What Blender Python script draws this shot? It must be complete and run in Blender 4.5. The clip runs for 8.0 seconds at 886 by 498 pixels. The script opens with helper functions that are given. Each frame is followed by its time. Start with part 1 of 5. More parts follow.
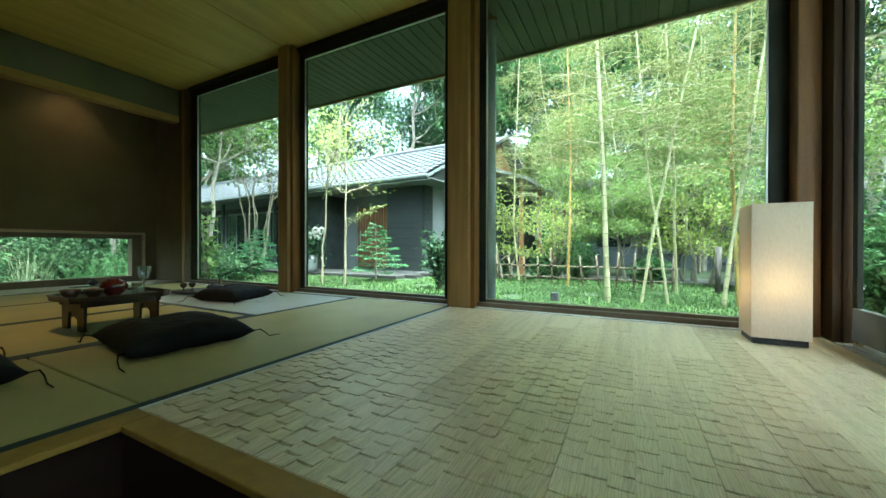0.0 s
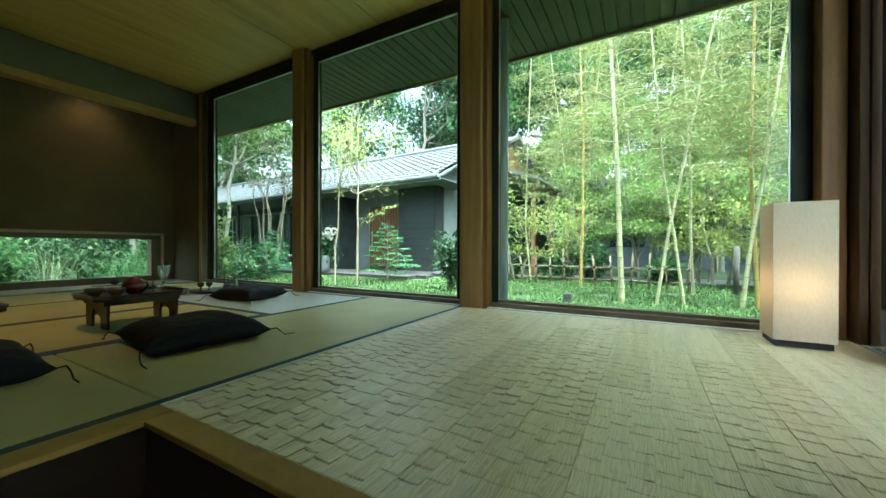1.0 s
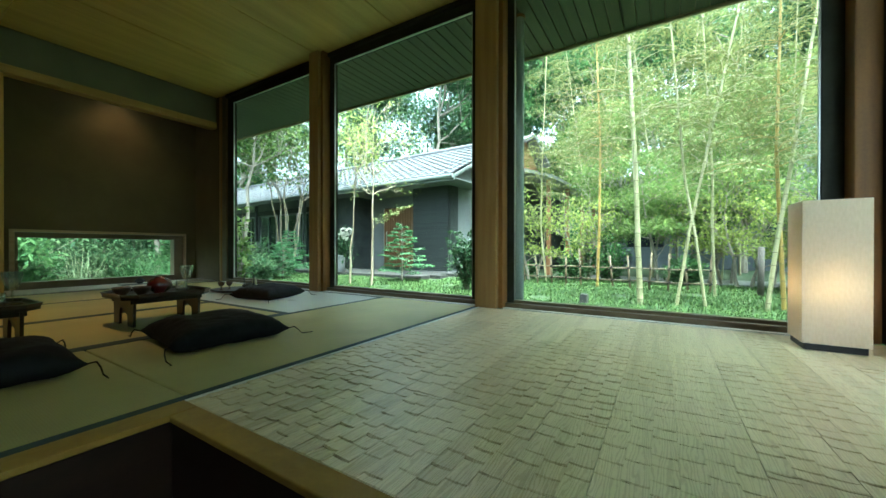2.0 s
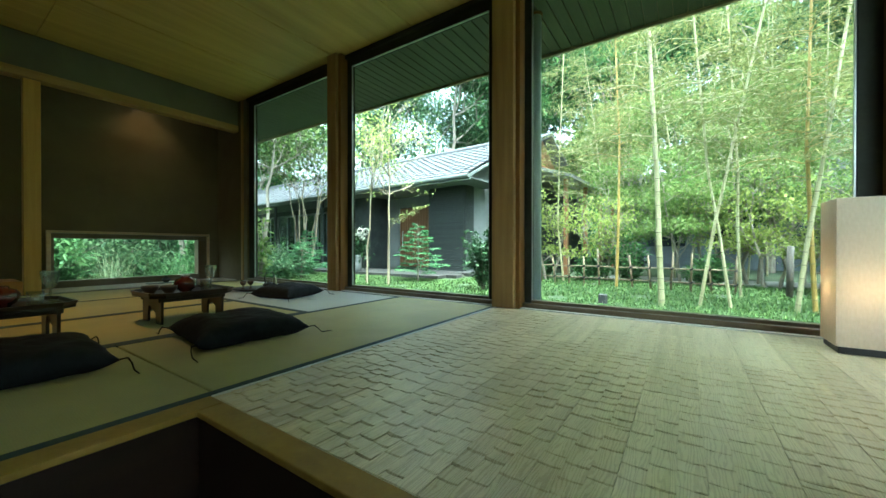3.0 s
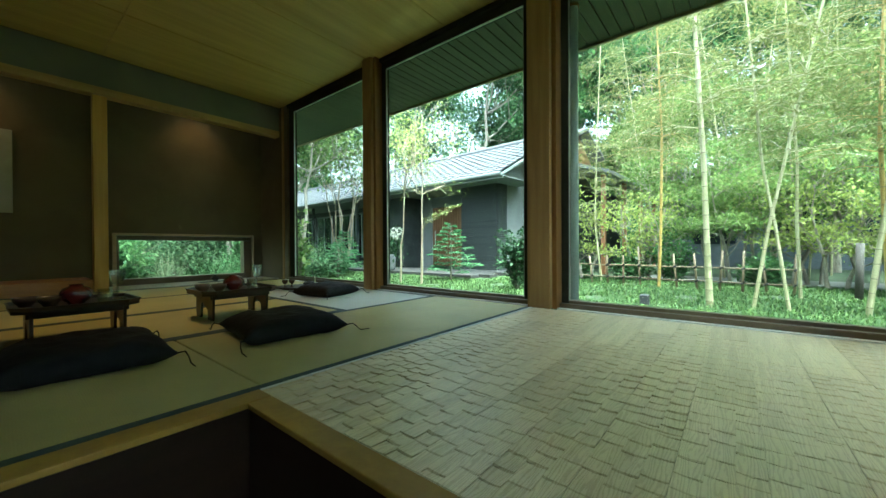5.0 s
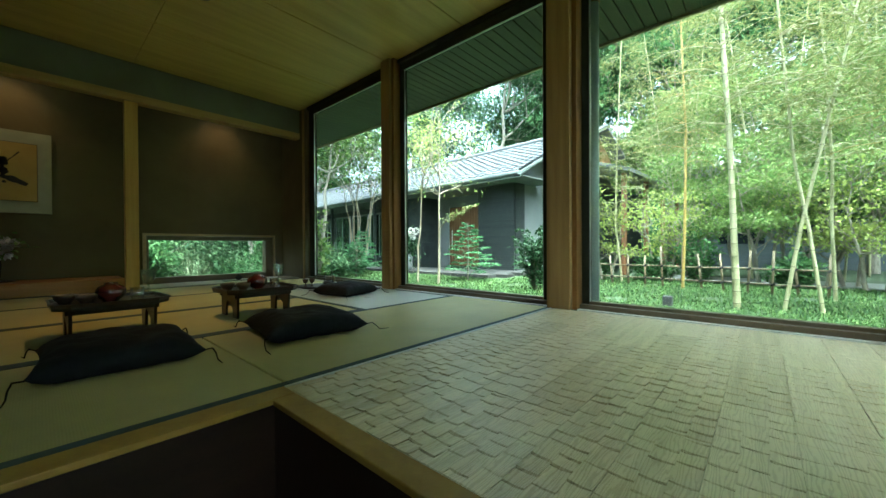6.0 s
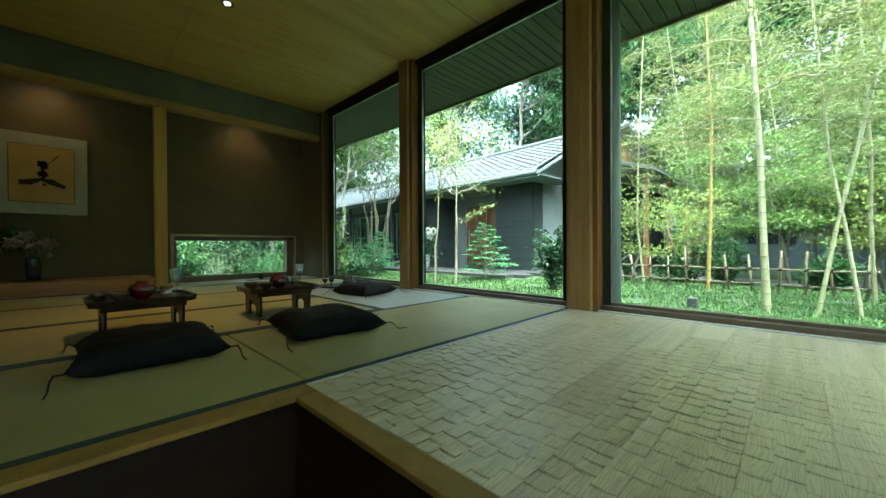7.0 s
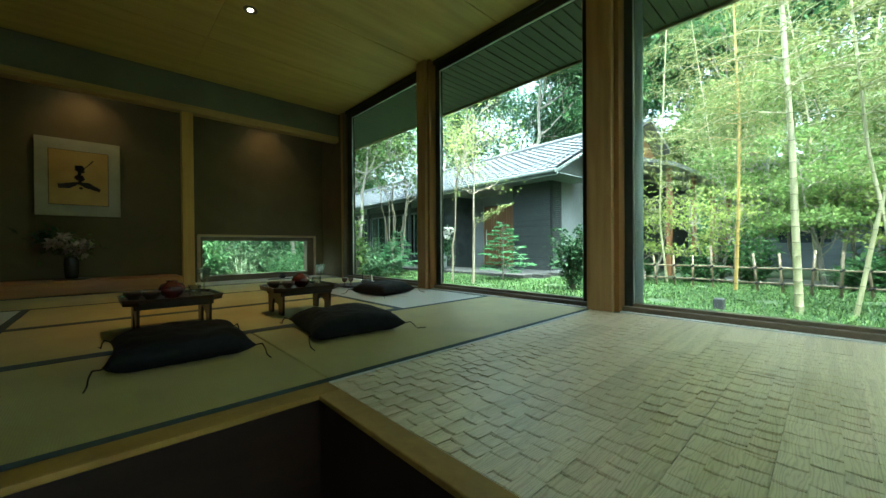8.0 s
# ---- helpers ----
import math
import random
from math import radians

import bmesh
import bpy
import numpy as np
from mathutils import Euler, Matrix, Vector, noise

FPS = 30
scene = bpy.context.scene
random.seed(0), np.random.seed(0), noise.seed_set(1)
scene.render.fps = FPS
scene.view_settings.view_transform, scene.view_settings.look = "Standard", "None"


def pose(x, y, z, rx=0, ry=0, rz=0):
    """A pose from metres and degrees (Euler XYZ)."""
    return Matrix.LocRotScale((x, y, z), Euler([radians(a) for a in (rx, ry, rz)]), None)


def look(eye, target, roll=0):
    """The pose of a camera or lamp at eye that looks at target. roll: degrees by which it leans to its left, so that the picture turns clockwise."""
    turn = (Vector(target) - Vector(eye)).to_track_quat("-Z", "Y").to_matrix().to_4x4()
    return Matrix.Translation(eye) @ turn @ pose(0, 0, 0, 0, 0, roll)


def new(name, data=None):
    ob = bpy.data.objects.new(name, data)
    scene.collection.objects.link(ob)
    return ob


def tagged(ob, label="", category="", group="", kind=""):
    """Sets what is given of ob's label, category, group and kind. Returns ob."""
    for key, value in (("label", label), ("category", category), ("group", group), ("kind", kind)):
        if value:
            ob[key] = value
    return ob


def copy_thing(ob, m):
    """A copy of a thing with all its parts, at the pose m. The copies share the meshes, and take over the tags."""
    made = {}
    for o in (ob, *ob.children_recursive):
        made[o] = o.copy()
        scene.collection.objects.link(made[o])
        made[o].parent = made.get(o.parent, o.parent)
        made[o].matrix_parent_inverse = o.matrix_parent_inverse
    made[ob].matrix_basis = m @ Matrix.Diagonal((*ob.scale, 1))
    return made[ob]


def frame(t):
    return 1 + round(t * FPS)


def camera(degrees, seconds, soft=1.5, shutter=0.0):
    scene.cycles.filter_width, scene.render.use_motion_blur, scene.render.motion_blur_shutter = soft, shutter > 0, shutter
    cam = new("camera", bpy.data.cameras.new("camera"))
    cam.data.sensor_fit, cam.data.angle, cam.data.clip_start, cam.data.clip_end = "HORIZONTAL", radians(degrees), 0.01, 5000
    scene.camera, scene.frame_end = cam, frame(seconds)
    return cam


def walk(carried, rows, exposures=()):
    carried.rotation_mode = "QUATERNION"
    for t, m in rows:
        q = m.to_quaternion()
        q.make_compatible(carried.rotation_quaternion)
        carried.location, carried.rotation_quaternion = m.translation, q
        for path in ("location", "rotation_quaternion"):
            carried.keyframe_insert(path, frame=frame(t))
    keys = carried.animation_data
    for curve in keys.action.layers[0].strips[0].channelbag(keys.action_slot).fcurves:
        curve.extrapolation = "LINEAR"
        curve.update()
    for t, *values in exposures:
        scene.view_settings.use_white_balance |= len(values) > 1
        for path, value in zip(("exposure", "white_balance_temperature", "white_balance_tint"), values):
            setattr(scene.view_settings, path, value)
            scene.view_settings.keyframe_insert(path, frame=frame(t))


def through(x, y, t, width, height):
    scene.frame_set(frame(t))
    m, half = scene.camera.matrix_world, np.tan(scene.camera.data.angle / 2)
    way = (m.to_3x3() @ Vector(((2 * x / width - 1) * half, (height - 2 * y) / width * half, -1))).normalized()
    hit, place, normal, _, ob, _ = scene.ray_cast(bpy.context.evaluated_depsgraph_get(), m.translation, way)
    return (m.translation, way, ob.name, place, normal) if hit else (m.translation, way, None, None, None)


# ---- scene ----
cam = camera(101.8, 8.0)
PATH = [
    (0, (1.108, -2.291, 0.412), (0.185, -0.517, 0.403), 0.1),
    (0.5, (1.103, -2.293, 0.411), (0.156, -0.532, 0.403), 0.1),
    (1, (1.099, -2.296, 0.41), (0.123, -0.551, 0.403), 0.1),
    (1.5, (1.095, -2.297, 0.41), (0.086, -0.57, 0.403), 0.1),
    (3, (1.084, -2.304, 0.411), (-0.031, -0.644, 0.402), -0.0),
    (3.5, (1.08, -2.306, 0.412), (-0.073, -0.671, 0.401), -0.0),
    (4, (1.075, -2.308, 0.412), (-0.113, -0.699, 0.401), -0.0),
    (4.5, (1.074, -2.309, 0.412), (-0.15, -0.727, 0.4), -0.2),
    (6, (1.063, -2.32, 0.414), (-0.266, -0.825, 0.4), -0.3),
    (6.5, (1.06, -2.322, 0.413), (-0.304, -0.86, 0.4), -0.3),
    (7, (1.057, -2.325, 0.414), (-0.34, -0.894, 0.401), -0.3),
    (7.5, (1.055, -2.329, 0.415), (-0.375, -0.931, 0.401), -0.4),
    (8, (1.053, -2.333, 0.418), (-0.41, -0.969, 0.402), -0.4),
]
walk(cam, [(t, look(eye, target, roll)) for t, eye, target, roll in PATH], [(0.0, 4.05, 5300, -8), (8.0, 4.05, 5300, -8)])

# ---- world, sun, exposure ----
world = bpy.data.worlds.new("sky")
scene.world = world
world.use_nodes = True
wn, wl = world.node_tree.nodes, world.node_tree.links
sky = wn.new("ShaderNodeTexSky")
sky.sky_type = "NISHITA"
sky.sun_disc = False
sky.sun_elevation, sky.sun_rotation = radians(72), radians(121)
sky.air_density, sky.dust_density, sky.ozone_density = 1.0, 6.0, 1.0
haze = wn.new("ShaderNodeHueSaturation")
haze.inputs["Saturation"].default_value = 0.4
wl.new(sky.outputs[0], haze.inputs["Color"])
wl.new(haze.outputs[0], wn["Background"].inputs["Color"])
wn["Background"].inputs["Strength"].default_value = 0.145

sun = new("sun", bpy.data.lights.new("sun", "SUN"))
sun.data.energy, sun.data.angle, sun.data.color = 0.6, radians(30), (1.0, 0.96, 0.9)
sun.matrix_world = look((5, -3, 18), (0, 0, 0))

# ---- small builders ----
RND = random.Random(7)


def box(bm, a, b, bevel=0.0):
    """A box from corner a to corner b, its edges rounded."""
    a, b = Vector(a), Vector(b)
    size = b - a
    made = bmesh.ops.create_cube(bm, size=1.0, matrix=Matrix.Translation((a + b) / 2) @ Matrix.Diagonal((*size, 1)))
    if bevel > 0:
        edges = list({e for v in made["verts"] for e in v.link_edges})
        bmesh.ops.bevel(bm, geom=edges, offset=bevel, segments=2, profile=0.5, affect="EDGES")
    return bm


def tube(bm, points, radii, sides=8, cap=True):
    """A round tube along points."""
    rings = []
    pts = [Vector(p) for p in points]
    for i, p in enumerate(pts):
        d = (pts[min(i + 1, len(pts) - 1)] - pts[max(i - 1, 0)]).normalized()
        u = d.cross(Vector((0.13, 0.99, 0.05)) if abs(d.y) < 0.9 else Vector((1, 0, 0))).normalized()
        w = d.cross(u)
        r = radii[i] if hasattr(radii, "__len__") else radii
        rings.append([bm.verts.new(p + r * (math.cos(k * math.tau / sides) * u + math.sin(k * math.tau / sides) * w)) for k in range(sides)])
    for a, b in zip(rings, rings[1:]):
        for k in range(sides):
            bm.faces.new((a[k], a[(k + 1) % sides], b[(k + 1) % sides], b[k]))
    if cap:
        bm.faces.new(rings[0][::-1])
        bm.faces.new(rings[-1])
    return bm


def lathe(bm, profile, sides=24, at=(0, 0, 0)):
    """A turned body from (radius, height) pairs."""
    at = Vector(at)
    rings = []
    for r, z in profile:
        rings.append([bm.verts.new(at + Vector((max(r, 1e-4) * math.cos(k * math.tau / sides), max(r, 1e-4) * math.sin(k * math.tau / sides), z))) for k in range(sides)])
    for a, b in zip(rings, rings[1:]):
        for k in range(sides):
            bm.faces.new((a[k], a[(k + 1) % sides], b[(k + 1) % sides], b[k]))
    bmesh.ops.remove_doubles(bm, verts=bm.verts[:], dist=0.0003)
    return bm


def prism(bm, outline, z0, z1, bevel=0.0):
    """An outline in x and y raised from z0 to z1."""
    low = [bm.verts.new((x, y, z0)) for x, y in outline]
    high = [bm.verts.new((x, y, z1)) for x, y in outline]
    n = len(outline)
    faces = [bm.faces.new(low[::-1]), bm.faces.new(high)]
    faces += [bm.faces.new((low[i], low[(i + 1) % n], high[(i + 1) % n], high[i])) for i in range(n)]
    if bevel > 0:
        bmesh.ops.bevel(bm, geom=list({e for f in faces for e in f.edges}), offset=bevel, segments=2, profile=0.5, affect="EDGES")
    return bm


def mesh_of(name, bm, material, smooth=False):
    bmesh.ops.recalc_face_normals(bm, faces=bm.faces[:])
    me = bpy.data.meshes.new(name)
    bm.to_mesh(me)
    bm.free()
    me.materials.append(material)
    if smooth:
        me.shade_smooth()
    return me


def part(name, bm, material, parent, label="", smooth=False):
    """ONE mesh object under a thing or a part."""
    ob = new(name, mesh_of(name, bm, material, smooth))
    ob.parent = parent
    return tagged(ob, label) if label else ob


def solid(name, bm, material, label, category, kind="", group="", smooth=False):
    """A top-level thing of one mesh."""
    return tagged(new(name, mesh_of(name, bm, material, smooth)), label, category, group, kind)


def stand(name, at, label, category, group="", kind="", turn=0.0):
    """The empty at the base of a thing."""
    ob = new(name)
    ob.empty_display_size = 0.05
    ob.matrix_basis = pose(*at, 0, 0, turn)
    return tagged(ob, label, category, group, kind)


def piece(name, me, parent, at=(0, 0, 0), turn=0.0):
    """One of many alike pieces on shared mesh data."""
    ob = new(name, me)
    ob.parent = parent
    ob.matrix_basis = pose(*at, 0, 0, turn)
    return ob


def raw_mesh(name, verts, faces, material, smooth=False):
    me = bpy.data.meshes.new(name)
    me.from_pydata(verts, [], faces)
    me.materials.append(material)
    if smooth:
        me.shade_smooth()
    return me


# ---- materials ----
def shader(name, rough=0.6, metal=0.0):
    m = bpy.data.materials.new(name)
    m.use_nodes = True
    n, l = m.node_tree.nodes, m.node_tree.links
    p = n["Principled BSDF"]
    p.inputs["Roughness"].default_value, p.inputs["Metallic"].default_value = rough, metal
    return m, n, l, p


def ramp(n, stops):
    r = n.new("ShaderNodeValToRGB")
    r.color_ramp.elements[0].position, r.color_ramp.elements[0].color = stops[0][0], (*stops[0][1], 1)
    r.color_ramp.elements[1].position, r.color_ramp.elements[1].color = stops[-1][0], (*stops[-1][1], 1)
    for at, c in stops[1:-1]:
        r.color_ramp.elements.new(at).color = (*c, 1)
    return r


def surface(name, dark, light, rough=0.6, scale=(8, 8, 8), fine=60.0, bump=0.15, metal=0.0, each=0.0, detail=5.0, coat=0.0, island=False, gloss_var=0.1):
    """Colour between dark and light at two scales, grain stretched by scale, fine relief; each: how much single pieces differ."""
    m, n, l, p = shader(name, rough, metal)
    tex = n.new("ShaderNodeTexCoord")
    mapping = n.new("ShaderNodeMapping")
    mapping.inputs["Scale"].default_value = scale
    l.new(tex.outputs["Object"], mapping.inputs["Vector"])
    info = n.new("ShaderNodeObjectInfo")
    geo = n.new("ShaderNodeNewGeometry")
    own = geo.outputs["Random Per Island"] if island else info.outputs["Random"]
    shift = n.new("ShaderNodeVectorMath")
    shift.operation = "MULTIPLY_ADD"
    l.new(own, shift.inputs[0])
    shift.inputs[1].default_value = (37.0, 19.0, 53.0) if each else (0, 0, 0)
    l.new(mapping.outputs[0], shift.inputs[2])
    big = n.new("ShaderNodeTexNoise")
    big.inputs["Scale"].default_value, big.inputs["Detail"].default_value, big.inputs["Distortion"].default_value = 1.0, detail, 0.4
    l.new(shift.outputs[0], big.inputs["Vector"])
    small = n.new("ShaderNodeTexNoise")
    small.inputs["Scale"].default_value, small.inputs["Detail"].default_value = fine, 3.0
    l.new(tex.outputs["Object"], small.inputs["Vector"])
    mix = n.new("ShaderNodeMath")
    mix.operation = "MULTIPLY_ADD"
    l.new(small.outputs["Fac"], mix.inputs[0])
    mix.inputs[1].default_value = 0.3
    l.new(big.outputs["Fac"], mix.inputs[2])
    add = n.new("ShaderNodeMath")
    add.operation = "MULTIPLY_ADD"
    l.new(own, add.inputs[0])
    add.inputs[1].default_value = each
    l.new(mix.outputs[0], add.inputs[2])
    r = ramp(n, [(0.42, dark), (0.88 + each, light)])
    l.new(add.outputs[0], r.inputs[0])
    l.new(r.outputs[0], p.inputs["Base Color"])
    rr = n.new("ShaderNodeMath")
    rr.operation = "MULTIPLY_ADD"
    l.new(big.outputs["Fac"], rr.inputs[0])
    rr.inputs[1].default_value, rr.inputs[2].default_value = gloss_var, rough - gloss_var / 2
    l.new(rr.outputs[0], p.inputs["Roughness"])
    b = n.new("ShaderNodeBump")
    b.inputs["Strength"].default_value, b.inputs["Distance"].default_value = bump, 0.004
    l.new(mix.outputs[0], b.inputs["Height"])
    l.new(b.outputs[0], p.inputs["Normal"])
    p.inputs["Coat Weight"].default_value = coat
    p.inputs["Coat Roughness"].default_value = 0.08
    return m


def plain(name, colour, rough=0.5, metal=0.0):
    m, n, l, p = shader(name, rough, metal)
    p.inputs["Base Color"].default_value = (*colour, 1)
    return m


def leaf(name, dark, light, through=0.45):
    """Leaf skin: colour differs leaf by leaf, and light shines through."""
    m, n, l, p = shader(name, 0.55)
    p.inputs["Specular IOR Level"].default_value = 0.2
    geo = n.new("ShaderNodeNewGeometry")
    r = ramp(n, [(0.0, dark), (1.0, light)])
    l.new(geo.outputs["Random Per Island"], r.inputs[0])
    l.new(r.outputs[0], p.inputs["Base Color"])
    t = n.new("ShaderNodeBsdfTranslucent")
    l.new(r.outputs[0], t.inputs["Color"])
    mix = n.new("ShaderNodeMixShader")
    mix.inputs[0].default_value = through
    l.new(p.outputs[0], mix.inputs[1])
    l.new(t.outputs[0], mix.inputs[2])
    l.new(mix.outputs[0], n["Material Output"].inputs["Surface"])
    return m


def pane_skin(name, least=0.006, most=0.4, rough=0.0):
    """Thin glass: clear, with a slight mirror."""
    m, n, l, p = shader(name)
    n.remove(p)
    clear = n.new("ShaderNodeBsdfTransparent")
    clear.inputs["Color"].default_value = (0.95, 0.98, 0.96, 1)
    gloss = n.new("ShaderNodeBsdfGlossy")
    gloss.inputs["Roughness"].default_value = rough
    facing = n.new("ShaderNodeLayerWeight")
    facing.inputs["Blend"].default_value = 0.5
    power = n.new("ShaderNodeMath")
    power.operation = "POWER"
    power.inputs[1].default_value = 5.0
    l.new(facing.outputs["Facing"], power.inputs[0])
    level = n.new("ShaderNodeMath")
    level.operation = "MULTIPLY_ADD"
    level.inputs[1].default_value, level.inputs[2].default_value = most, least
    l.new(power.outputs[0], level.inputs[0])
    mix = n.new("ShaderNodeMixShader")
    l.new(level.outputs[0], mix.inputs[0])
    l.new(clear.outputs[0], mix.inputs[1])
    l.new(gloss.outputs[0], mix.inputs[2])
    l.new(mix.outputs[0], n["Material Output"].inputs["Surface"])
    return m


def glow(name, colour, power):
    m, n, l, p = shader(name)
    p.inputs["Emission Color"].default_value = (*colour, 1)
    p.inputs["Emission Strength"].default_value = power
    return m


def grain_lines(m, scale=30.0, depth=0.84):
    """Wavy lines of growth rings along y, darker and slightly sunk."""
    n, l = m.node_tree.nodes, m.node_tree.links
    p = n["Principled BSDF"]
    first = next(k for k in n if k.type == "VALTORGB")
    tex = next(k for k in n if k.type == "TEX_COORD")
    info = next(k for k in n if k.type == "OBJECT_INFO")
    squeeze = n.new("ShaderNodeMapping")
    squeeze.inputs["Scale"].default_value = (1, 0.11, 1)
    l.new(tex.outputs["Object"], squeeze.inputs["Vector"])
    shift = n.new("ShaderNodeVectorMath")
    shift.operation = "MULTIPLY_ADD"
    l.new(info.outputs["Random"], shift.inputs[0])
    shift.inputs[1].default_value = (13.0, 7.0, 0.0)
    l.new(squeeze.outputs[0], shift.inputs[2])
    wave = n.new("ShaderNodeTexWave")
    wave.bands_direction = "X"
    wave.inputs["Scale"].default_value, wave.inputs["Distortion"].default_value = scale, 22.0
    wave.inputs["Detail"].default_value, wave.inputs["Detail Scale"].default_value = 4.0, 0.9
    l.new(shift.outputs[0], wave.inputs["Vector"])
    tone = ramp(n, [(0.05, (depth, depth * 0.95, depth * 0.88)), (0.5, (1, 1, 1))])
    l.new(wave.outputs["Fac"], tone.inputs[0])
    mul = n.new("ShaderNodeMix")
    mul.data_type, mul.blend_type = "RGBA", "MULTIPLY"
    mul.inputs["Factor"].default_value = 1.0
    l.new(first.outputs[0], mul.inputs["A"])
    l.new(tone.outputs[0], mul.inputs["B"])
    l.new(mul.outputs["Result"], p.inputs["Base Color"])
    sink = n.new("ShaderNodeBump")
    sink.inputs["Strength"].default_value, sink.inputs["Distance"].default_value = 0.25, 0.001
    l.new(wave.outputs["Fac"], sink.inputs["Height"])
    l.new(next(k for k in n if k.type == "BUMP" and k != sink).outputs[0], sink.inputs["Normal"])
    l.new(sink.outputs[0], p.inputs["Normal"])


OAK = surface("hewn oak", (0.545, 0.425, 0.225), (0.79, 0.655, 0.415), 0.34, (30, 2.0, 30), 260, 0.25, each=0.4, detail=3.0, gloss_var=0.03)
grain_lines(OAK, 46.0, 0.83)
OAK.node_tree.nodes["Principled BSDF"].inputs["Specular IOR Level"].default_value = 0.85
CEDAR = surface("pale cedar", (0.27, 0.15, 0.048), (0.41, 0.25, 0.09), 0.5, (22, 22, 1.6), 120, 0.12)
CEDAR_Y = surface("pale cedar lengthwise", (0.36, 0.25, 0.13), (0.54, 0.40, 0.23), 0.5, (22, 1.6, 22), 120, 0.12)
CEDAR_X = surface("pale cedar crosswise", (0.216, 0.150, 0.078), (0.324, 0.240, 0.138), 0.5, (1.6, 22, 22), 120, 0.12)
CEDAR_RAIL = surface("warm-lit yellow cedar rail", (0.31, 0.19, 0.055), (0.45, 0.29, 0.095), 0.5, (22, 1.6, 22), 120, 0.12)
CEIL_WOOD = surface("ceiling veneer", (0.42, 0.295, 0.075), (0.58, 0.425, 0.13), 0.5, (14, 1.0, 14), 90, 0.08)
RED_WOOD = surface("red brown wood", (0.297, 0.117, 0.020), (0.468, 0.211, 0.045), 0.4, (22, 1.4, 22), 90, 0.1)
KERB_WOOD = surface("honey wood kerb", (0.279, 0.160, 0.025), (0.385, 0.234, 0.039), 0.58, (14, 14, 14), 90, 0.1)
CEDAR_DARK = surface("dark cedar", (0.15, 0.065, 0.01), (0.25, 0.115, 0.02), 0.6, (22, 22, 1.6), 120, 0.12)
# Warm lamplight on the alcove post is put into this saturated yellow.
CEDAR_WARMLIT = surface("warm-lit yellow cedar", (0.468, 0.252, 0.041), (0.612, 0.360, 0.072), 0.45, (26, 26, 1.4), 120, 0.12)
FRAME = surface("bronze frame", (0.11, 0.08, 0.038), (0.16, 0.12, 0.063), 0.42, (6, 6, 6), 80, 0.05)
# Backlit shade on jambs and heads is put into this darker frame tone.
FRAME_BACKLIT = surface("backlit bronze frame", (0.022, 0.023, 0.014), (0.04, 0.041, 0.026), 0.6, (6, 6, 6), 80, 0.05)
JAMB = surface("red brown stained jamb", (0.045, 0.024, 0.010), (0.085, 0.046, 0.019), 0.65, (22, 22, 1.6), 90, 0.1)
for dull in (JAMB, FRAME_BACKLIT):
    dull.node_tree.nodes["Principled BSDF"].inputs["Specular IOR Level"].default_value = 0.2
RAIL = surface("aluminium rail", (0.4, 0.4, 0.4), (0.6, 0.6, 0.6), 0.35, (5, 5, 5), 90, 0.05, metal=0.8)
PALE_STRIP = surface("pale strip", (0.62, 0.6, 0.54), (0.78, 0.76, 0.7), 0.5, (6, 6, 6), 80, 0.05)
PLASTER = surface("earth plaster", (0.088, 0.070, 0.032), (0.128, 0.102, 0.048), 0.9, (3, 3, 3), 170, 0.25)
LINTEL = surface("grey green plaster", (0.125, 0.125, 0.088), (0.165, 0.165, 0.118), 0.9, (3, 3, 3), 170, 0.25)
SOFFIT = surface("stained soffit board", (0.034, 0.038, 0.018), (0.07, 0.074, 0.037), 0.55, (22, 1.6, 22), 90, 0.1, each=0.2)
EAVE_EDGE = surface("eave edge wood", (0.26, 0.2, 0.11), (0.36, 0.28, 0.16), 0.6, (1.6, 22, 22), 90, 0.1)
RUSH = surface("tatami rush", (0.351, 0.293, 0.086), (0.477, 0.405, 0.140), 0.5, (3, 3, 3), 200, 0.2)
rn, rl = RUSH.node_tree.nodes, RUSH.node_tree.links
weave = rn.new("ShaderNodeTexWave")
weave.bands_direction, weave.wave_profile = "Y", "SIN"
weave.inputs["Scale"].default_value, weave.inputs["Distortion"].default_value = 55.0, 0.6
rl.new(next(k for k in rn if k.type == "TEX_COORD").outputs["Object"], weave.inputs["Vector"])
rbump = rn.new("ShaderNodeBump")
rbump.inputs["Strength"].default_value, rbump.inputs["Distance"].default_value = 0.25, 0.001
rl.new(weave.outputs["Fac"], rbump.inputs["Height"])
rl.new(next(k for k in rn if k.type == "BUMP" and k != rbump).outputs[0], rbump.inputs["Normal"])
rl.new(rbump.outputs[0], rn["Principled BSDF"].inputs["Normal"])
rn["Principled BSDF"].inputs["Sheen Weight"].default_value = 0.06
rn["Principled BSDF"].inputs["Sheen Roughness"].default_value = 0.35
# Window glare on the crosswise mats is put into this paler, glossier copy.
RUSH_GLARE = RUSH.copy()
RUSH_GLARE.node_tree.nodes["Principled BSDF"].inputs["Sheen Weight"].default_value = 0.8
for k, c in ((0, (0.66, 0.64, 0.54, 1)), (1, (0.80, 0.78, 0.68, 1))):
    next(q for q in RUSH_GLARE.node_tree.nodes if q.type == "VALTORGB").color_ramp.elements[k].color = c
RUSH_GLARE.node_tree.nodes["Principled BSDF"].inputs["Specular IOR Level"].default_value = 1.0
for k in RUSH_GLARE.node_tree.nodes:
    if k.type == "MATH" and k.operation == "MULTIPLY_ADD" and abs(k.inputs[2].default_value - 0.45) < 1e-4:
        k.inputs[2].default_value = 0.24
RUSH_GLARE.node_tree.nodes["Principled BSDF"].inputs["Coat Weight"].default_value = 1.0
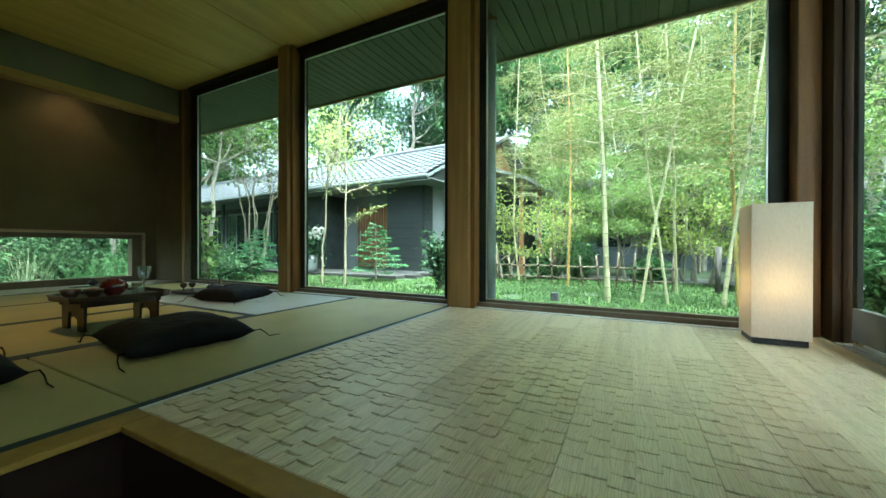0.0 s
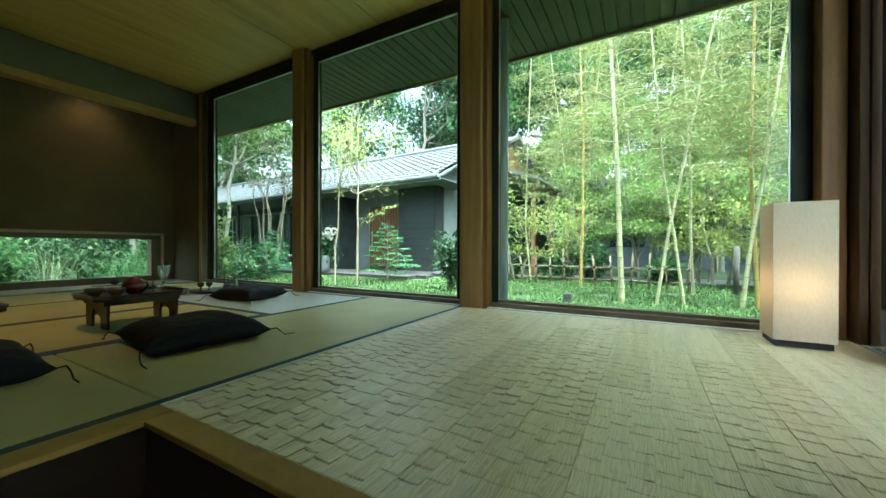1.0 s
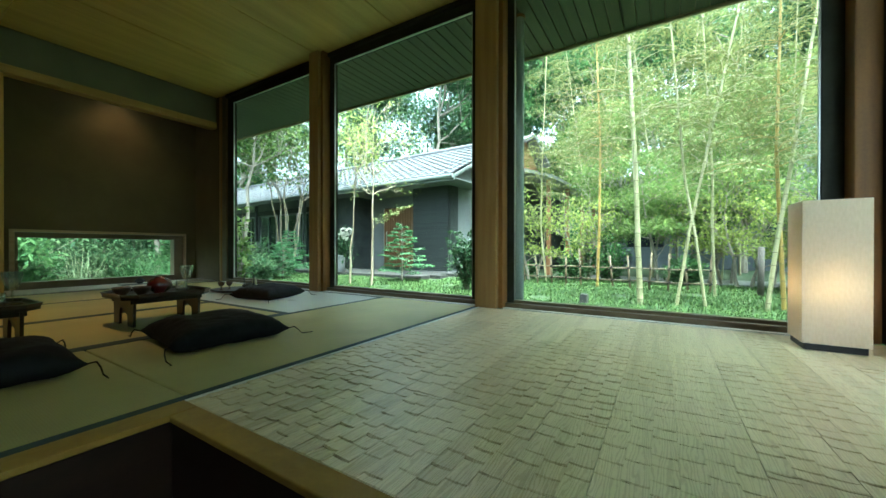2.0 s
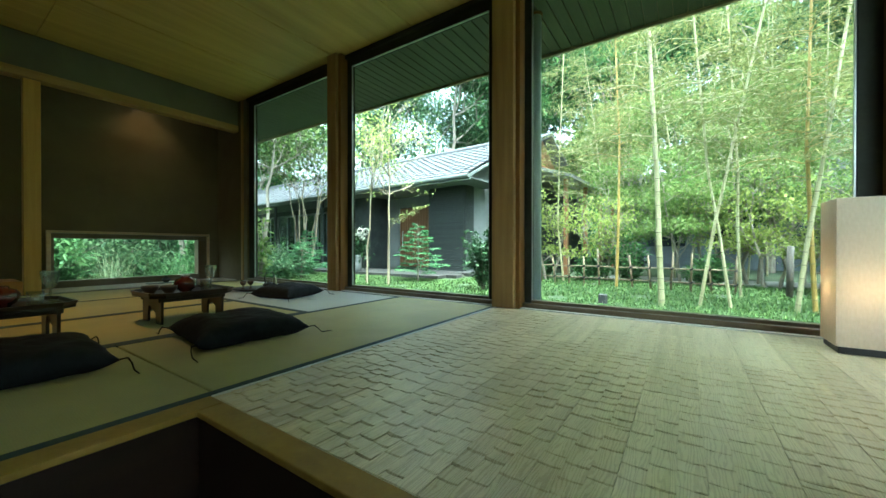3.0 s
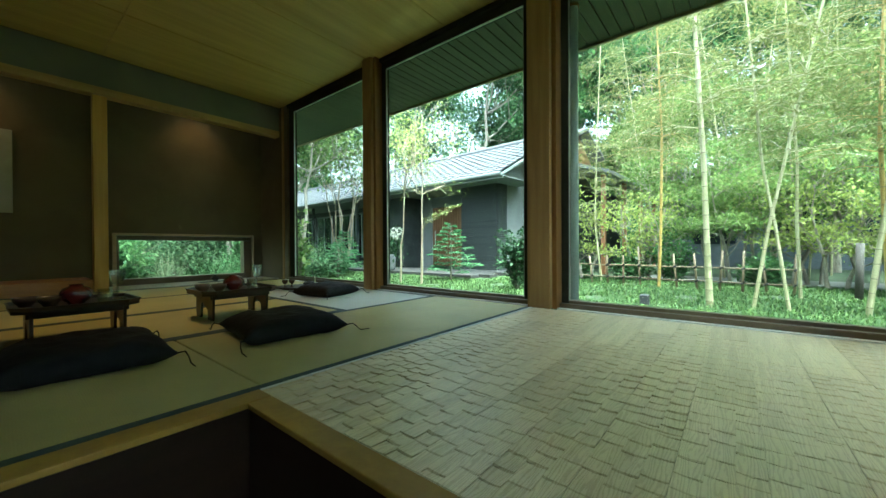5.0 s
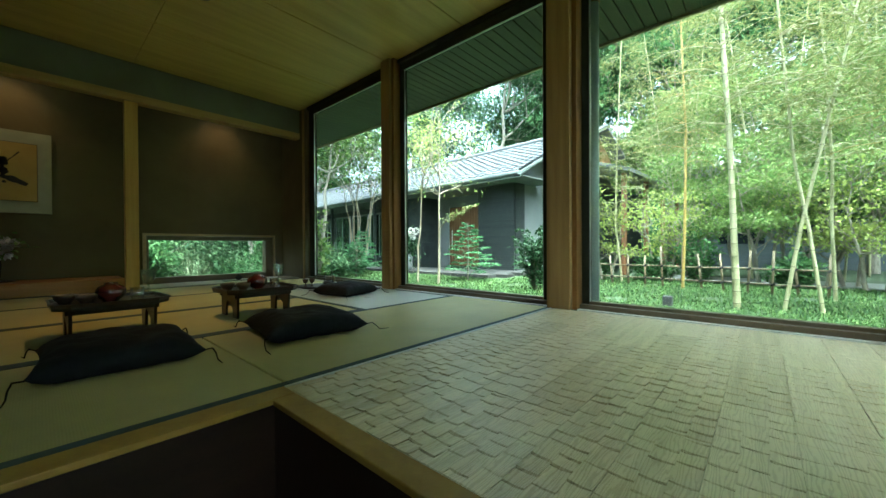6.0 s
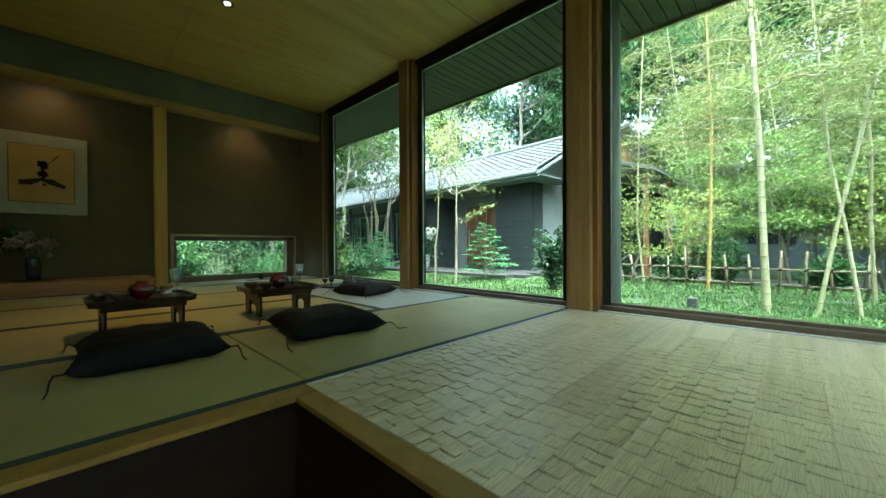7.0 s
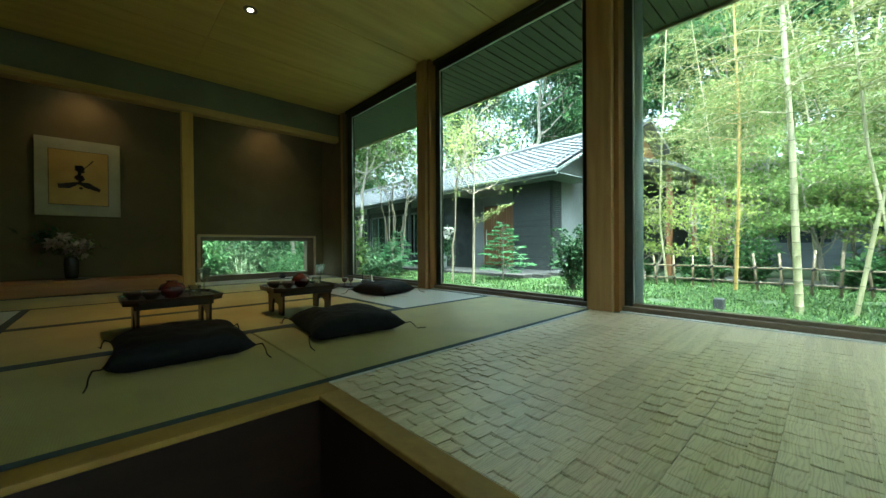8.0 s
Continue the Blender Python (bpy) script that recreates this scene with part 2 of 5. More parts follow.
RUSH_GLARE.node_tree.nodes["Principled BSDF"].inputs["Coat IOR"].default_value = 1.8
RUSH_GLARE.node_tree.nodes["Principled BSDF"].inputs["Coat Roughness"].default_value = 0.17
HERI = surface("tatami edging", (0.026, 0.044, 0.048), (0.046, 0.072, 0.076), 0.8, (30, 30, 30), 300, 0.2)
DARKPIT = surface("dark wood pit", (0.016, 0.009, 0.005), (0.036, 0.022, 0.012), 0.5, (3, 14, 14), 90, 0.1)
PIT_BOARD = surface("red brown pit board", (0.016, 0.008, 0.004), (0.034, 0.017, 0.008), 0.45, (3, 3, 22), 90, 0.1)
PANE = pane_skin("window glass")
BLACK_CLOTH = surface("black leather cloth", (0.005, 0.0055, 0.006), (0.013, 0.014, 0.0145), 0.7, (26, 26, 26), 420, 0.9)
BLACK_CLOTH.node_tree.nodes["Principled BSDF"].inputs["Specular IOR Level"].default_value = 0.18
LACQUER = surface("dark brown lacquer", (0.007, 0.0055, 0.004), (0.017, 0.012, 0.008), 0.35, (9, 9, 9), 60, 0.05, coat=0.2)

# ---- the room: columns, windows, walls, ceiling ----
CEIL, WALL_X, BEAM_X = 2.245, -4.12, -3.60


def structure(name, boxes, material, label, category, bevel=0.003):
    bm = bmesh.new()
    for a, b in boxes:
        box(bm, a, b, bevel)
    return solid(name, bm, material, label, category, "structure")


structure("column_1", [((-0.025, -0.05, 0), (0.135, 0.15, CEIL))], CEDAR, "pale cedar column between two tall windows", "column", 0.005)
structure("trim_1", [((0.137, -0.02, 0), (0.168, 0.15, CEIL))], CEDAR_DARK, "red brown cedar jamb beside the cedar column", "trim")
structure("column_2", [((-1.772, -0.05, 0), (-1.648, 0.15, CEIL))], CEDAR, "slim pale cedar column between tall windows", "column", 0.005)
structure("trim_2", [((-1.646, -0.02, 0), (-1.612, 0.15, CEIL))], CEDAR_DARK, "red brown cedar jamb beside the slim column", "trim")
structure("column_3", [((1.80, -0.03, 0), (1.885, 0.15, CEIL))], CEDAR_DARK, "brown cedar corner column by the glass door", "column", 0.005)
structure("column_4", [((-3.536, 0.03, 0), (-3.492, 0.15, CEIL))], CEDAR, "cedar post at the end of the window wall", "column", 0.004)
structure("trim_3", [((-3.49, 0.04, 0), (-3.40, 0.15, CEIL))], FRAME, "bronze brown jamb beside the end post", "trim")
structure("trim_4", [((0.17, -0.019, -0.03), (1.80, 0.020, 0.006)), ((-1.61, -0.019, -0.03), (-0.027, 0.020, 0.006)), ((-3.398, -0.019, -0.03), (-1.774, 0.020, 0.006))], PALE_STRIP, "pale strip along the foot of the windows", "trim", 0.001)
structure("trim_5", [((0.0005, -1.838, -0.03), (0.011, -0.05, 0.003))], PALE_STRIP, "thin pale strip between tatami and wooden floor", "trim", 0.0005)


def tall_window(name, x0, x1, g0, g1):
    ob = stand(name, (0, 0, 0), "tall fixed window in a backlit bronze frame", "window", "", "structure")
    fr = part("window_frame", box(box(bmesh.new(), (x0, 0.06, 0.03), (g0, 0.108, CEIL - 0.01), 0.003), (g1, 0.06, 0.03), (x1, 0.108, CEIL - 0.004), 0.003), FRAME_BACKLIT, ob)
    part("window_head", box(box(bmesh.new(), (g0, 0.062, 2.14), (g1, 0.108, CEIL - 0.004), 0.003), (x0, 0.03, 2.205), (x1, 0.058, CEIL - 0.004), 0.002), FRAME_BACKLIT, ob)
    sill = bmesh.new()
    box(sill, (g0, 0.06, 0.0), (g1, 0.108, 0.052), 0.003)
    box(sill, (x0, 0.022, 0.0), (x1, 0.058, 0.034), 0.003)
    part("window_sill", sill, FRAME, ob)
    bead = bmesh.new()
    for a, b in (((g0 - 0.001, 0.066, 0.05), (g0 + 0.006, 0.079, 2.142)), ((g1 - 0.006, 0.066, 0.05), (g1 + 0.001, 0.079, 2.142)), ((g0, 0.066, 2.132), (g1, 0.079, 2.144))):
        box(bead, a, b)
    part("glazing_bead", bead, RAIL, ob, "thin metal glazing bead")
    pane = part("pane", box(bmesh.new(), (g0, 0.083, 0.05), (g1, 0.087, 2.142)), PANE, ob, "clear glass pane")
    pane.visible_shadow = False
    return ob


tall_window("window_1", -3.398, -1.774, -3.285, -1.83)
tall_window("window_2", -1.61, -0.027, -1.555, -0.10)
tall_window("window_3", 0.17, 1.798, 0.218, 1.72)

# downpipe outside, close behind the big column
pipe = bmesh.new()
tube(pipe, [(0.08, 0.545, -0.4), (0.08, 0.545, 1.0), (0.08, 0.545, 2.298)], 0.042, 20)
drain = solid("downpipe", pipe, surface("grey pipe paint", (0.32, 0.36, 0.36), (0.4, 0.44, 0.44), 0.4, (4, 4, 4), 80, 0.04), "smooth light grey downpipe outside the window", "downpipe", smooth=True)
part("collar", lathe(bmesh.new(), [(0.0425, 2.278), (0.05, 2.28), (0.05, 2.297), (0.0425, 2.298)], 20, (0.08, 0.545, 0)), CEDAR_DARK, drain, "brown collar under the eave", True)

# east side: sliding glass door
east = stand("door_1", (0, 0, 0), "glass sliding door in a dark frame with grey bottom rail", "door", "", "structure")
jb = bmesh.new()
box(jb, (1.895, -0.10, 0.0), (1.925, 0.15, CEIL), 0.003)
box(jb, (1.927, -0.105, 0.0), (1.965, 0.15, CEIL), 0.003)
box(jb, (1.967, -0.09, 0.0), (1.985, 0.15, CEIL), 0.003)
part("door_jamb", jb, JAMB, east)
df = bmesh.new()
box(df, (1.945, -0.168, 0.16), (1.965, -0.132, CEIL - 0.03), 0.003)
box(df, (1.94, -1.7, 0.16), (1.975, -1.64, CEIL - 0.03), 0.003)
box(df, (1.94, -1.7, CEIL - 0.08), (1.975, -0.132, CEIL - 0.005), 0.003)
part("door_frame", df, FRAME_BACKLIT, east)
part("bottom_rail", box(bmesh.new(), (1.945, -1.7, 0.02), (1.975, -0.132, 0.158), 0.004), surface("grey door rail", (0.16, 0.17, 0.16), (0.22, 0.23, 0.22), 0.45, (4, 4, 4), 80, 0.04), east, "flat grey bottom rail")
tr = bmesh.new()
for k in range(3):
    box(tr, (1.908 + 0.03 * k, -1.7, -0.02), (1.914 + 0.03 * k, -0.16, 0.008))
box(tr, (1.90, -1.7, -0.03), (2.0, -0.16, 0.0))
part("track", tr, RAIL, east, "grey metal floor track")
dp = part("pane", box(bmesh.new(), (1.955, -1.64, 0.158), (1.96, -0.168, CEIL - 0.08)), PANE, east, "clear glass pane")
dp.visible_shadow = False

# unseen glass door on the east side, added to bring daylight onto the floor
east2 = stand("door_2", (0, 0, 0), "unseen narrow glass door added to let in daylight", "door", "", "structure")
d2 = bmesh.new()
box(d2, (1.94, -3.0, 0.0), (1.975, -2.96, CEIL - 0.005), 0.003)
box(d2, (1.94, -2.56, 0.0), (1.975, -2.51, CEIL - 0.005), 0.003)
box(d2, (1.94, -2.958, CEIL - 0.08), (1.975, -2.562, CEIL - 0.005), 0.003)
box(d2, (1.94, -2.958, 0.0), (1.975, -2.562, 0.08), 0.003)
part("door_frame", d2, FRAME, east2)
dp2 = part("pane", box(bmesh.new(), (1.955, -2.958, 0.082), (1.96, -2.562, CEIL - 0.082)), PANE, east2, "clear glass pane")
dp2.visible_shadow = False

# west wall with a low window beside the alcove
W0, W1 = WALL_X - 0.16, WALL_X
structure("wall_west", [((W0, -1.545, 0.578), (W1, 0.15, 2.5)), ((W0, -4.6, -0.4), (W1, -1.545, 2.5)), ((W0, -0.085, -0.4), (W1, 0.15, 0.578)), ((W0, -1.545, -0.4), (W1, -0.085, -0.002))], PLASTER, "dark earth plaster wall with a low window", "wall", 0.0)
structure("wall_north", [((WALL_X, 0.03, -0.4), (-3.538, 0.15, 2.5)), ((-3.538, 0.02, CEIL + 0.033), (2.02, 0.15, 2.5)), ((-3.538, -0.02, -0.4), (2.02, 0.15, -0.032))], PLASTER, "earth plaster wall round the tall windows", "wall", 0.0)
structure("wall_south", [((W0, -4.75, -0.6), (2.2, -4.6, 2.5))], PLASTER, "earth plaster wall at the back of the room", "wall", 0.0)
# Wall lengths between the east doors set how much daylight comes in.
structure("wall_east", [((1.90, -4.6, -0.6), (2.05, -3.005, 2.5)), ((1.90, -2.505, -0.6), (2.05, -1.705, 2.5)), ((1.90, -3.005, CEIL - 0.002), (2.05, -2.505, 2.5)), ((1.90, -1.705, CEIL - 0.002), (2.05, 0.15, 2.5))], PLASTER, "earth plaster wall beside the sliding door", "wall", 0.0)
low = stand("window_4", (0, 0, 0), "low wide window near the floor in a thin wood casing", "window", "", "structure")
lf = bmesh.new()
box(lf, (W0, -1.545, 0.558), (W1 + 0.018, -0.085, 0.581), 0.003)
box(lf, (W0, -1.545, 0.0), (W1 + 0.018, -1.512, 0.557), 0.003)
box(lf, (W0, -0.10, 0.0), (W1 + 0.018, -0.085, 0.554), 0.003)
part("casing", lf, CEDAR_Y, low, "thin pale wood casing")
li = bmesh.new()
box(li, (W0 + 0.02, -1.511, 0.505), (W1 - 0.03, -0.101, 0.554), 0.003)
box(li, (W0 + 0.02, -1.511, 0.0), (W1 - 0.03, -1.484, 0.504), 0.003)
box(li, (W0 + 0.02, -0.20, 0.0), (W1 - 0.03, -0.101, 0.504), 0.003)
box(li, (W0 + 0.02, -1.483, 0.0), (W1 - 0.03, -0.201, 0.07), 0.003)
part("window_frame", li, FRAME, low)
lp = part("pane", box(bmesh.new(), (W0 + 0.06, -1.483, 0.07), (W0 + 0.064, -0.201, 0.504)), PANE, low, "clear glass pane")
lp.visible_shadow = False

# beam over the alcove, its post, ceiling
structure("lintel", [((BEAM_X - 0.09, -4.6, 1.939), (BEAM_X, 0.028, CEIL - 0.002))], LINTEL, "grey green plaster lintel above the alcove", "lintel", 0.0)
structure("lintel_trim", [((BEAM_X - 0.10, -4.6, 1.864), (BEAM_X + 0.018, 0.027, 1.938))], CEDAR_RAIL, "pale wood rail under the plaster lintel", "trim", 0.003)
structure("alcove_post", [((BEAM_X - 0.085, -1.75, 0.0), (BEAM_X - 0.002, -1.645, 1.863))], CEDAR_WARMLIT, "pale knotty cedar post of the alcove", "post", 0.006)
structure("alcove_ceiling", [((WALL_X + 0.001, -4.6, 2.16), (BEAM_X - 0.092, 0.028, 2.2))], CEIL_WOOD, "plain wooden alcove ceiling", "ceiling", 0.0)

cb = bmesh.new()
for i in range(7):
    for j in range(4):
        xa = -3.56 + 0.92 * i if i else -3.598
        xb = min(-3.56 + 0.92 * (i + 1), 1.90)
        ya, yb = -1.68 - 1.82 * (j - 1), -1.68 - 1.82 * j
        ya, yb = (min(ya, 0.058), max(yb, -4.6))
        if xb - xa > 0.01 and ya - yb > 0.01:
            box(cb, (xa + 0.004, yb + 0.004, CEIL), (xb - 0.004, ya - 0.004, CEIL + 0.012), 0.002)
box(cb, (-3.598, -4.6, CEIL + 0.008), (1.90, 0.058, CEIL + 0.03))
solid("ceiling", cb, CEIL_WOOD, "flat ceiling of large pale wood panels with fine joints", "ceiling", "structure")
structure("roof", [((-4.7, -5.2, 2.5), (3.6, 1.24, 2.62)), ((-5.7, 0.16, 2.5), (-4.702, 1.24, 2.62))], FRAME, "flat dark roof slab above the room", "roof", 0.0)

# eave soffit of dark boards
so = stand("soffit", (0, 0, 0), "dark stained board soffit under the eave", "soffit", "", "structure")
sob = mesh_of("board", box(bmesh.new(), (-0.046, 0.152, 0), (0.046, 1.20, 0.018), 0.003), SOFFIT)
for k in range(93):
    piece("board", sob, so, (-5.65 + 0.1 * k, 0, 2.30))
part("backing", box(bmesh.new(), (-5.7, 0.152, 2.317), (3.6, 1.2, 2.33)), FRAME, so)
structure("eave_edge", [((-5.7, 1.202, 2.28), (3.6, 1.235, 2.49))], EAVE_EDGE, "brown wooden eave edge board", "eave", 0.004)

# alcove: raised board, kerb, floor below the low window
structure("alcove_floor", [((WALL_X + 0.001, -4.6, 0.06), (BEAM_X - 0.09, -1.752, 0.118))], RED_WOOD, "polished red brown board of the raised alcove", "alcove floor", 0.002)
structure("alcove_kerb", [((BEAM_X - 0.088, -4.6, 0.0), (BEAM_X - 0.004, -1.752, 0.121))], RED_WOOD, "red brown wooden front kerb of the alcove", "kerb", 0.006)
structure("window_board", [((WALL_X + 0.02, -1.652, -0.04), (BEAM_X - 0.04, 0.028, 0.004))], surface("pale board", (0.42, 0.38, 0.3), (0.55, 0.51, 0.42), 0.35, (22, 1.4, 22), 90, 0.06), "smooth pale board below the low window", "board", 0.003)

# ---- floor: sunken pit with a wooden kerb ----
PX0, PX1, PY0, PY1 = 0.077, 1.62, -3.2, -1.904
pit = stand("floor_pit", (0, 0, 0), "dark sunken floor pit edged with honey wood", "floor pit", "", "structure")
kb = bmesh.new()
box(kb, (PX0 - 0.075, PY0 - 0.07, -0.012), (PX0, PY1 + 0.064, 0.004), 0.003)
part("kerb", kb, KERB_WOOD, pit, "honey-coloured wooden kerb")
part("kerb", box(bmesh.new(), (PX0 + 0.0005, PY1, -0.012), (PX1, PY1 + 0.064, 0.004), 0.003), KERB_WOOD, pit, "honey-coloured wooden kerb")
part("kerb", box(bmesh.new(), (PX1 + 0.0005, PY0 - 0.07, -0.012), (PX1 + 0.07, PY1 + 0.064, 0.004), 0.003), KERB_WOOD, pit, "honey-coloured wooden kerb")
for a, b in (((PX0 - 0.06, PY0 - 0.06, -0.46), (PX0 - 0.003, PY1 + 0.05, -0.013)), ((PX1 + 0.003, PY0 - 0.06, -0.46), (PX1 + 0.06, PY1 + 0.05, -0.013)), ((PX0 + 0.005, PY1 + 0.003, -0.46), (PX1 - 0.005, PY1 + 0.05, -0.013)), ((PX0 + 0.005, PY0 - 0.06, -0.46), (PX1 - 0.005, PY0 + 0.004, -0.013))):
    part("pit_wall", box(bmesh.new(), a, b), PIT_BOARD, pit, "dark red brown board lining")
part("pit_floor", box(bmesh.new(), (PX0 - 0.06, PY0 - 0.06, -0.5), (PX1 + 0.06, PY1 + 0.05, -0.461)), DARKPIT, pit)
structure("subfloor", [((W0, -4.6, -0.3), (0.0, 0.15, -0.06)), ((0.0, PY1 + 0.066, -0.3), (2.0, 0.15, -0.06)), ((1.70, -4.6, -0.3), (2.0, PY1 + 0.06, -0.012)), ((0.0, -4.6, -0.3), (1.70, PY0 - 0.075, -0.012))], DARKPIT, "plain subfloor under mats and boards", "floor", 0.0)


# ---- tatami mats ----
def tatami(length, width):
    ob = stand("tatami_mat", (0, 0, 0), "green gold rush tatami mat with dark blue edging", "tatami mat", "tatami mats of the room")
    part("rush_body", box(bmesh.new(), (0.037, 0.003, -0.055), (width - 0.037, length - 0.003, 0.0), 0.004), RUSH, ob)
    part("edging", box(bmesh.new(), (0.001, 0.001, -0.055), (0.036, length - 0.001, 0.0012), 0.001), HERI, ob, "dark blue cloth edging")
    part("edging", box(bmesh.new(), (width - 0.036, 0.001, -0.055), (width - 0.001, length - 0.001, 0.0012), 0.001), HERI, ob, "dark blue cloth edging")
    return ob


mat0 = tatami(1.82, 0.91)
mat0.matrix_basis = pose(-0.91, -1.82, 0)
for at, turn in (((-0.91, -3.64), 0), ((-1.82, -2.73), 0), ((-2.73, -2.73), 0), ((-3.60, -1.82), 0), ((-3.60, -3.64), 0)):
    m = copy_thing(mat0, pose(at[0] + (0.04 if at[0] < -3 else 0), at[1], 0, 0, 0, turn))
    if at[0] < -3:
        m.scale = (0.91 / 0.91 - 0.045, 1, 1)
# turned mats take the rush copy with the glare in its colour
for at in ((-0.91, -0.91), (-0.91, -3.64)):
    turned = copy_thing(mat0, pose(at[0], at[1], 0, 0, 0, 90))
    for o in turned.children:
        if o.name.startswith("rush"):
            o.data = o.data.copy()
            o.data.materials[0] = RUSH_GLARE


# ---- paper lamp ----
def paper_lamp(at):
    lamp = stand("paper_floor_lamp", at, "tall square washi paper lamp glowing on the floor", "floor lamp")
    w, h = 0.098, 0.60
    part("base", box(bmesh.new(), (-0.09, -0.09, 0), (0.09, 0.09, 0.028), 0.002), plain("black base", (0.012, 0.011, 0.01), 0.5), lamp, "thin black base")
    for a, b in (((-w, -w, 0.028), (w, -w + 0.002, h)), ((-w, w - 0.002, 0.028), (w, w, h)), ((-w, -w + 0.0021, 0.028), (-w + 0.002, w - 0.0021, h)), ((w - 0.002, -w + 0.0021, 0.028), (w, w - 0.0021, h))):
        part("paper_panel", box(bmesh.new(), a, b), PAPER, lamp, "cream washi paper panel")
    part("bulb", lathe(bmesh.new(), [(0, 0.205), (0.02, 0.21), (0.033, 0.23), (0.036, 0.25), (0.03, 0.275), (0.015, 0.29), (0, 0.292)], 16), glow("warm bulb", (1.0, 0.72, 0.45), 1.5), lamp, "round warm bulb", True)
    part("socket", lathe(bmesh.new(), [(0, 0.028), (0.03, 0.03), (0.022, 0.06), (0.018, 0.206), (0, 0.206)], 16), FRAME, lamp)
    return lamp


PAPER, pn, pl, pp = shader("washi paper", 0.9)
ptex = pn.new("ShaderNodeTexNoise")
ptex.inputs["Scale"].default_value, ptex.inputs["Detail"].default_value = 25.0, 10.0
pr = ramp(pn, [(0.3, (0.74, 0.65, 0.50)), (0.7, (0.82, 0.73, 0.59))])
pl.new(ptex.outputs["Fac"], pr.inputs[0])
pl.new(pr.outputs[0], pp.inputs["Base Color"])
ptr = pn.new("ShaderNodeBsdfTranslucent")
pl.new(pr.outputs[0], ptr.inputs["Color"])
pmix = pn.new("ShaderNodeMixShader")
pmix.inputs[0].default_value = 0.5
pl.new(pp.outputs[0], pmix.inputs[1])
pl.new(ptr.outputs[0], pmix.inputs[2])
pl.new(pmix.outputs[0], pn["Material Output"].inputs["Surface"])
paper_lamp((1.668, -0.205, 0.001))

# ---- plants: builders ----
LEAF_BAMBOO = leaf("bamboo leaf", (0.094, 0.120, 0.033), (0.245, 0.248, 0.094), 0.5)
LEAF_TREE = leaf("tree leaf", (0.034, 0.088, 0.028), (0.109, 0.193, 0.067), 0.4)
LEAF_MAPLE = leaf("maple leaf", (0.070, 0.128, 0.030), (0.205, 0.265, 0.080), 0.55)
LEAF_FRESH = leaf("fresh young leaf", (0.17, 0.23, 0.05), (0.36, 0.40, 0.12), 0.6)
LEAF_DARK = leaf("evergreen leaf", (0.021, 0.050, 0.021), (0.059, 0.109, 0.042), 0.2)
LEAF_DEEP = leaf("deep forest leaf", (0.034, 0.080, 0.034), (0.109, 0.172, 0.071), 0.4)
LEAF_FIR = leaf("fir needles", (0.040, 0.118, 0.046), (0.125, 0.245, 0.095), 0.25)
LEAF_GRASS = leaf("ground cover blade", (0.024, 0.060, 0.016), (0.122, 0.185, 0.052), 0.4)
LEAF_PALE = leaf("pale reed blade", (0.082, 0.120, 0.053), (0.189, 0.226, 0.120), 0.4)
PETAL = leaf("white petal", (0.36, 0.37, 0.31), (0.56, 0.56, 0.48), 0.4)
BARK = surface("grey bark", (0.12, 0.10, 0.075), (0.3, 0.27, 0.21), 0.85, (20, 20, 5), 60, 0.5)
BARK_PALE = surface("pale bark", (0.189, 0.146, 0.086), (0.327, 0.275, 0.189), 0.8, (20, 20, 5), 60, 0.4)
CULM = surface("pale green bamboo culm", (0.241, 0.228, 0.112), (0.396, 0.370, 0.215), 0.4, (12, 12, 2), 40, 0.08)
CULM_GOLD = surface("golden bamboo culm", (0.258, 0.172, 0.043), (0.387, 0.275, 0.077), 0.4, (12, 12, 2), 40, 0.08)


def leaf_mesh(name, at, ways, size, width, material, rng, fold=0.25, droop=0.5):
    """Folded leaves at given points, each pointing along its way, as one mesh."""
    at, ways = np.asarray(at, float), np.asarray(ways, float)
    n = len(at)
    ways = ways + rng.normal(0, 0.25, (n, 3)) - np.array([0, 0, droop])
    ways /= np.linalg.norm(ways, axis=1, keepdims=True)
    side = np.cross(ways, rng.normal(0, 0.45, (n, 3)) + np.array([0, 0, 1.0]))
    side /= np.linalg.norm(side, axis=1, keepdims=True) + 1e-9
    up = np.cross(side, ways)
    s = (size * rng.uniform(0.6, 1.25, n))[:, None]
    w = s * width
    mid = at + ways * s * 0.45
    co = np.stack([at, mid + side * w + up * w * fold, at + ways * s - up * w * fold, mid - side * w + up * w * fold], 1).reshape(-1, 3)
    me = bpy.data.meshes.new(name)
    me.vertices.add(4 * n)
    me.vertices.foreach_set("co", co.astype(np.float32).ravel())
    me.loops.add(4 * n)
    me.loops.foreach_set("vertex_index", np.arange(4 * n, dtype=np.int32))
    me.polygons.add(n)
    me.polygons.foreach_set("loop_start", np.arange(0, 4 * n, 4, dtype=np.int32))
    me.polygons.foreach_set("loop_total", np.full(n, 4, dtype=np.int32))
    me.update(calc_edges=True)
    me.materials.append(material)
    return me


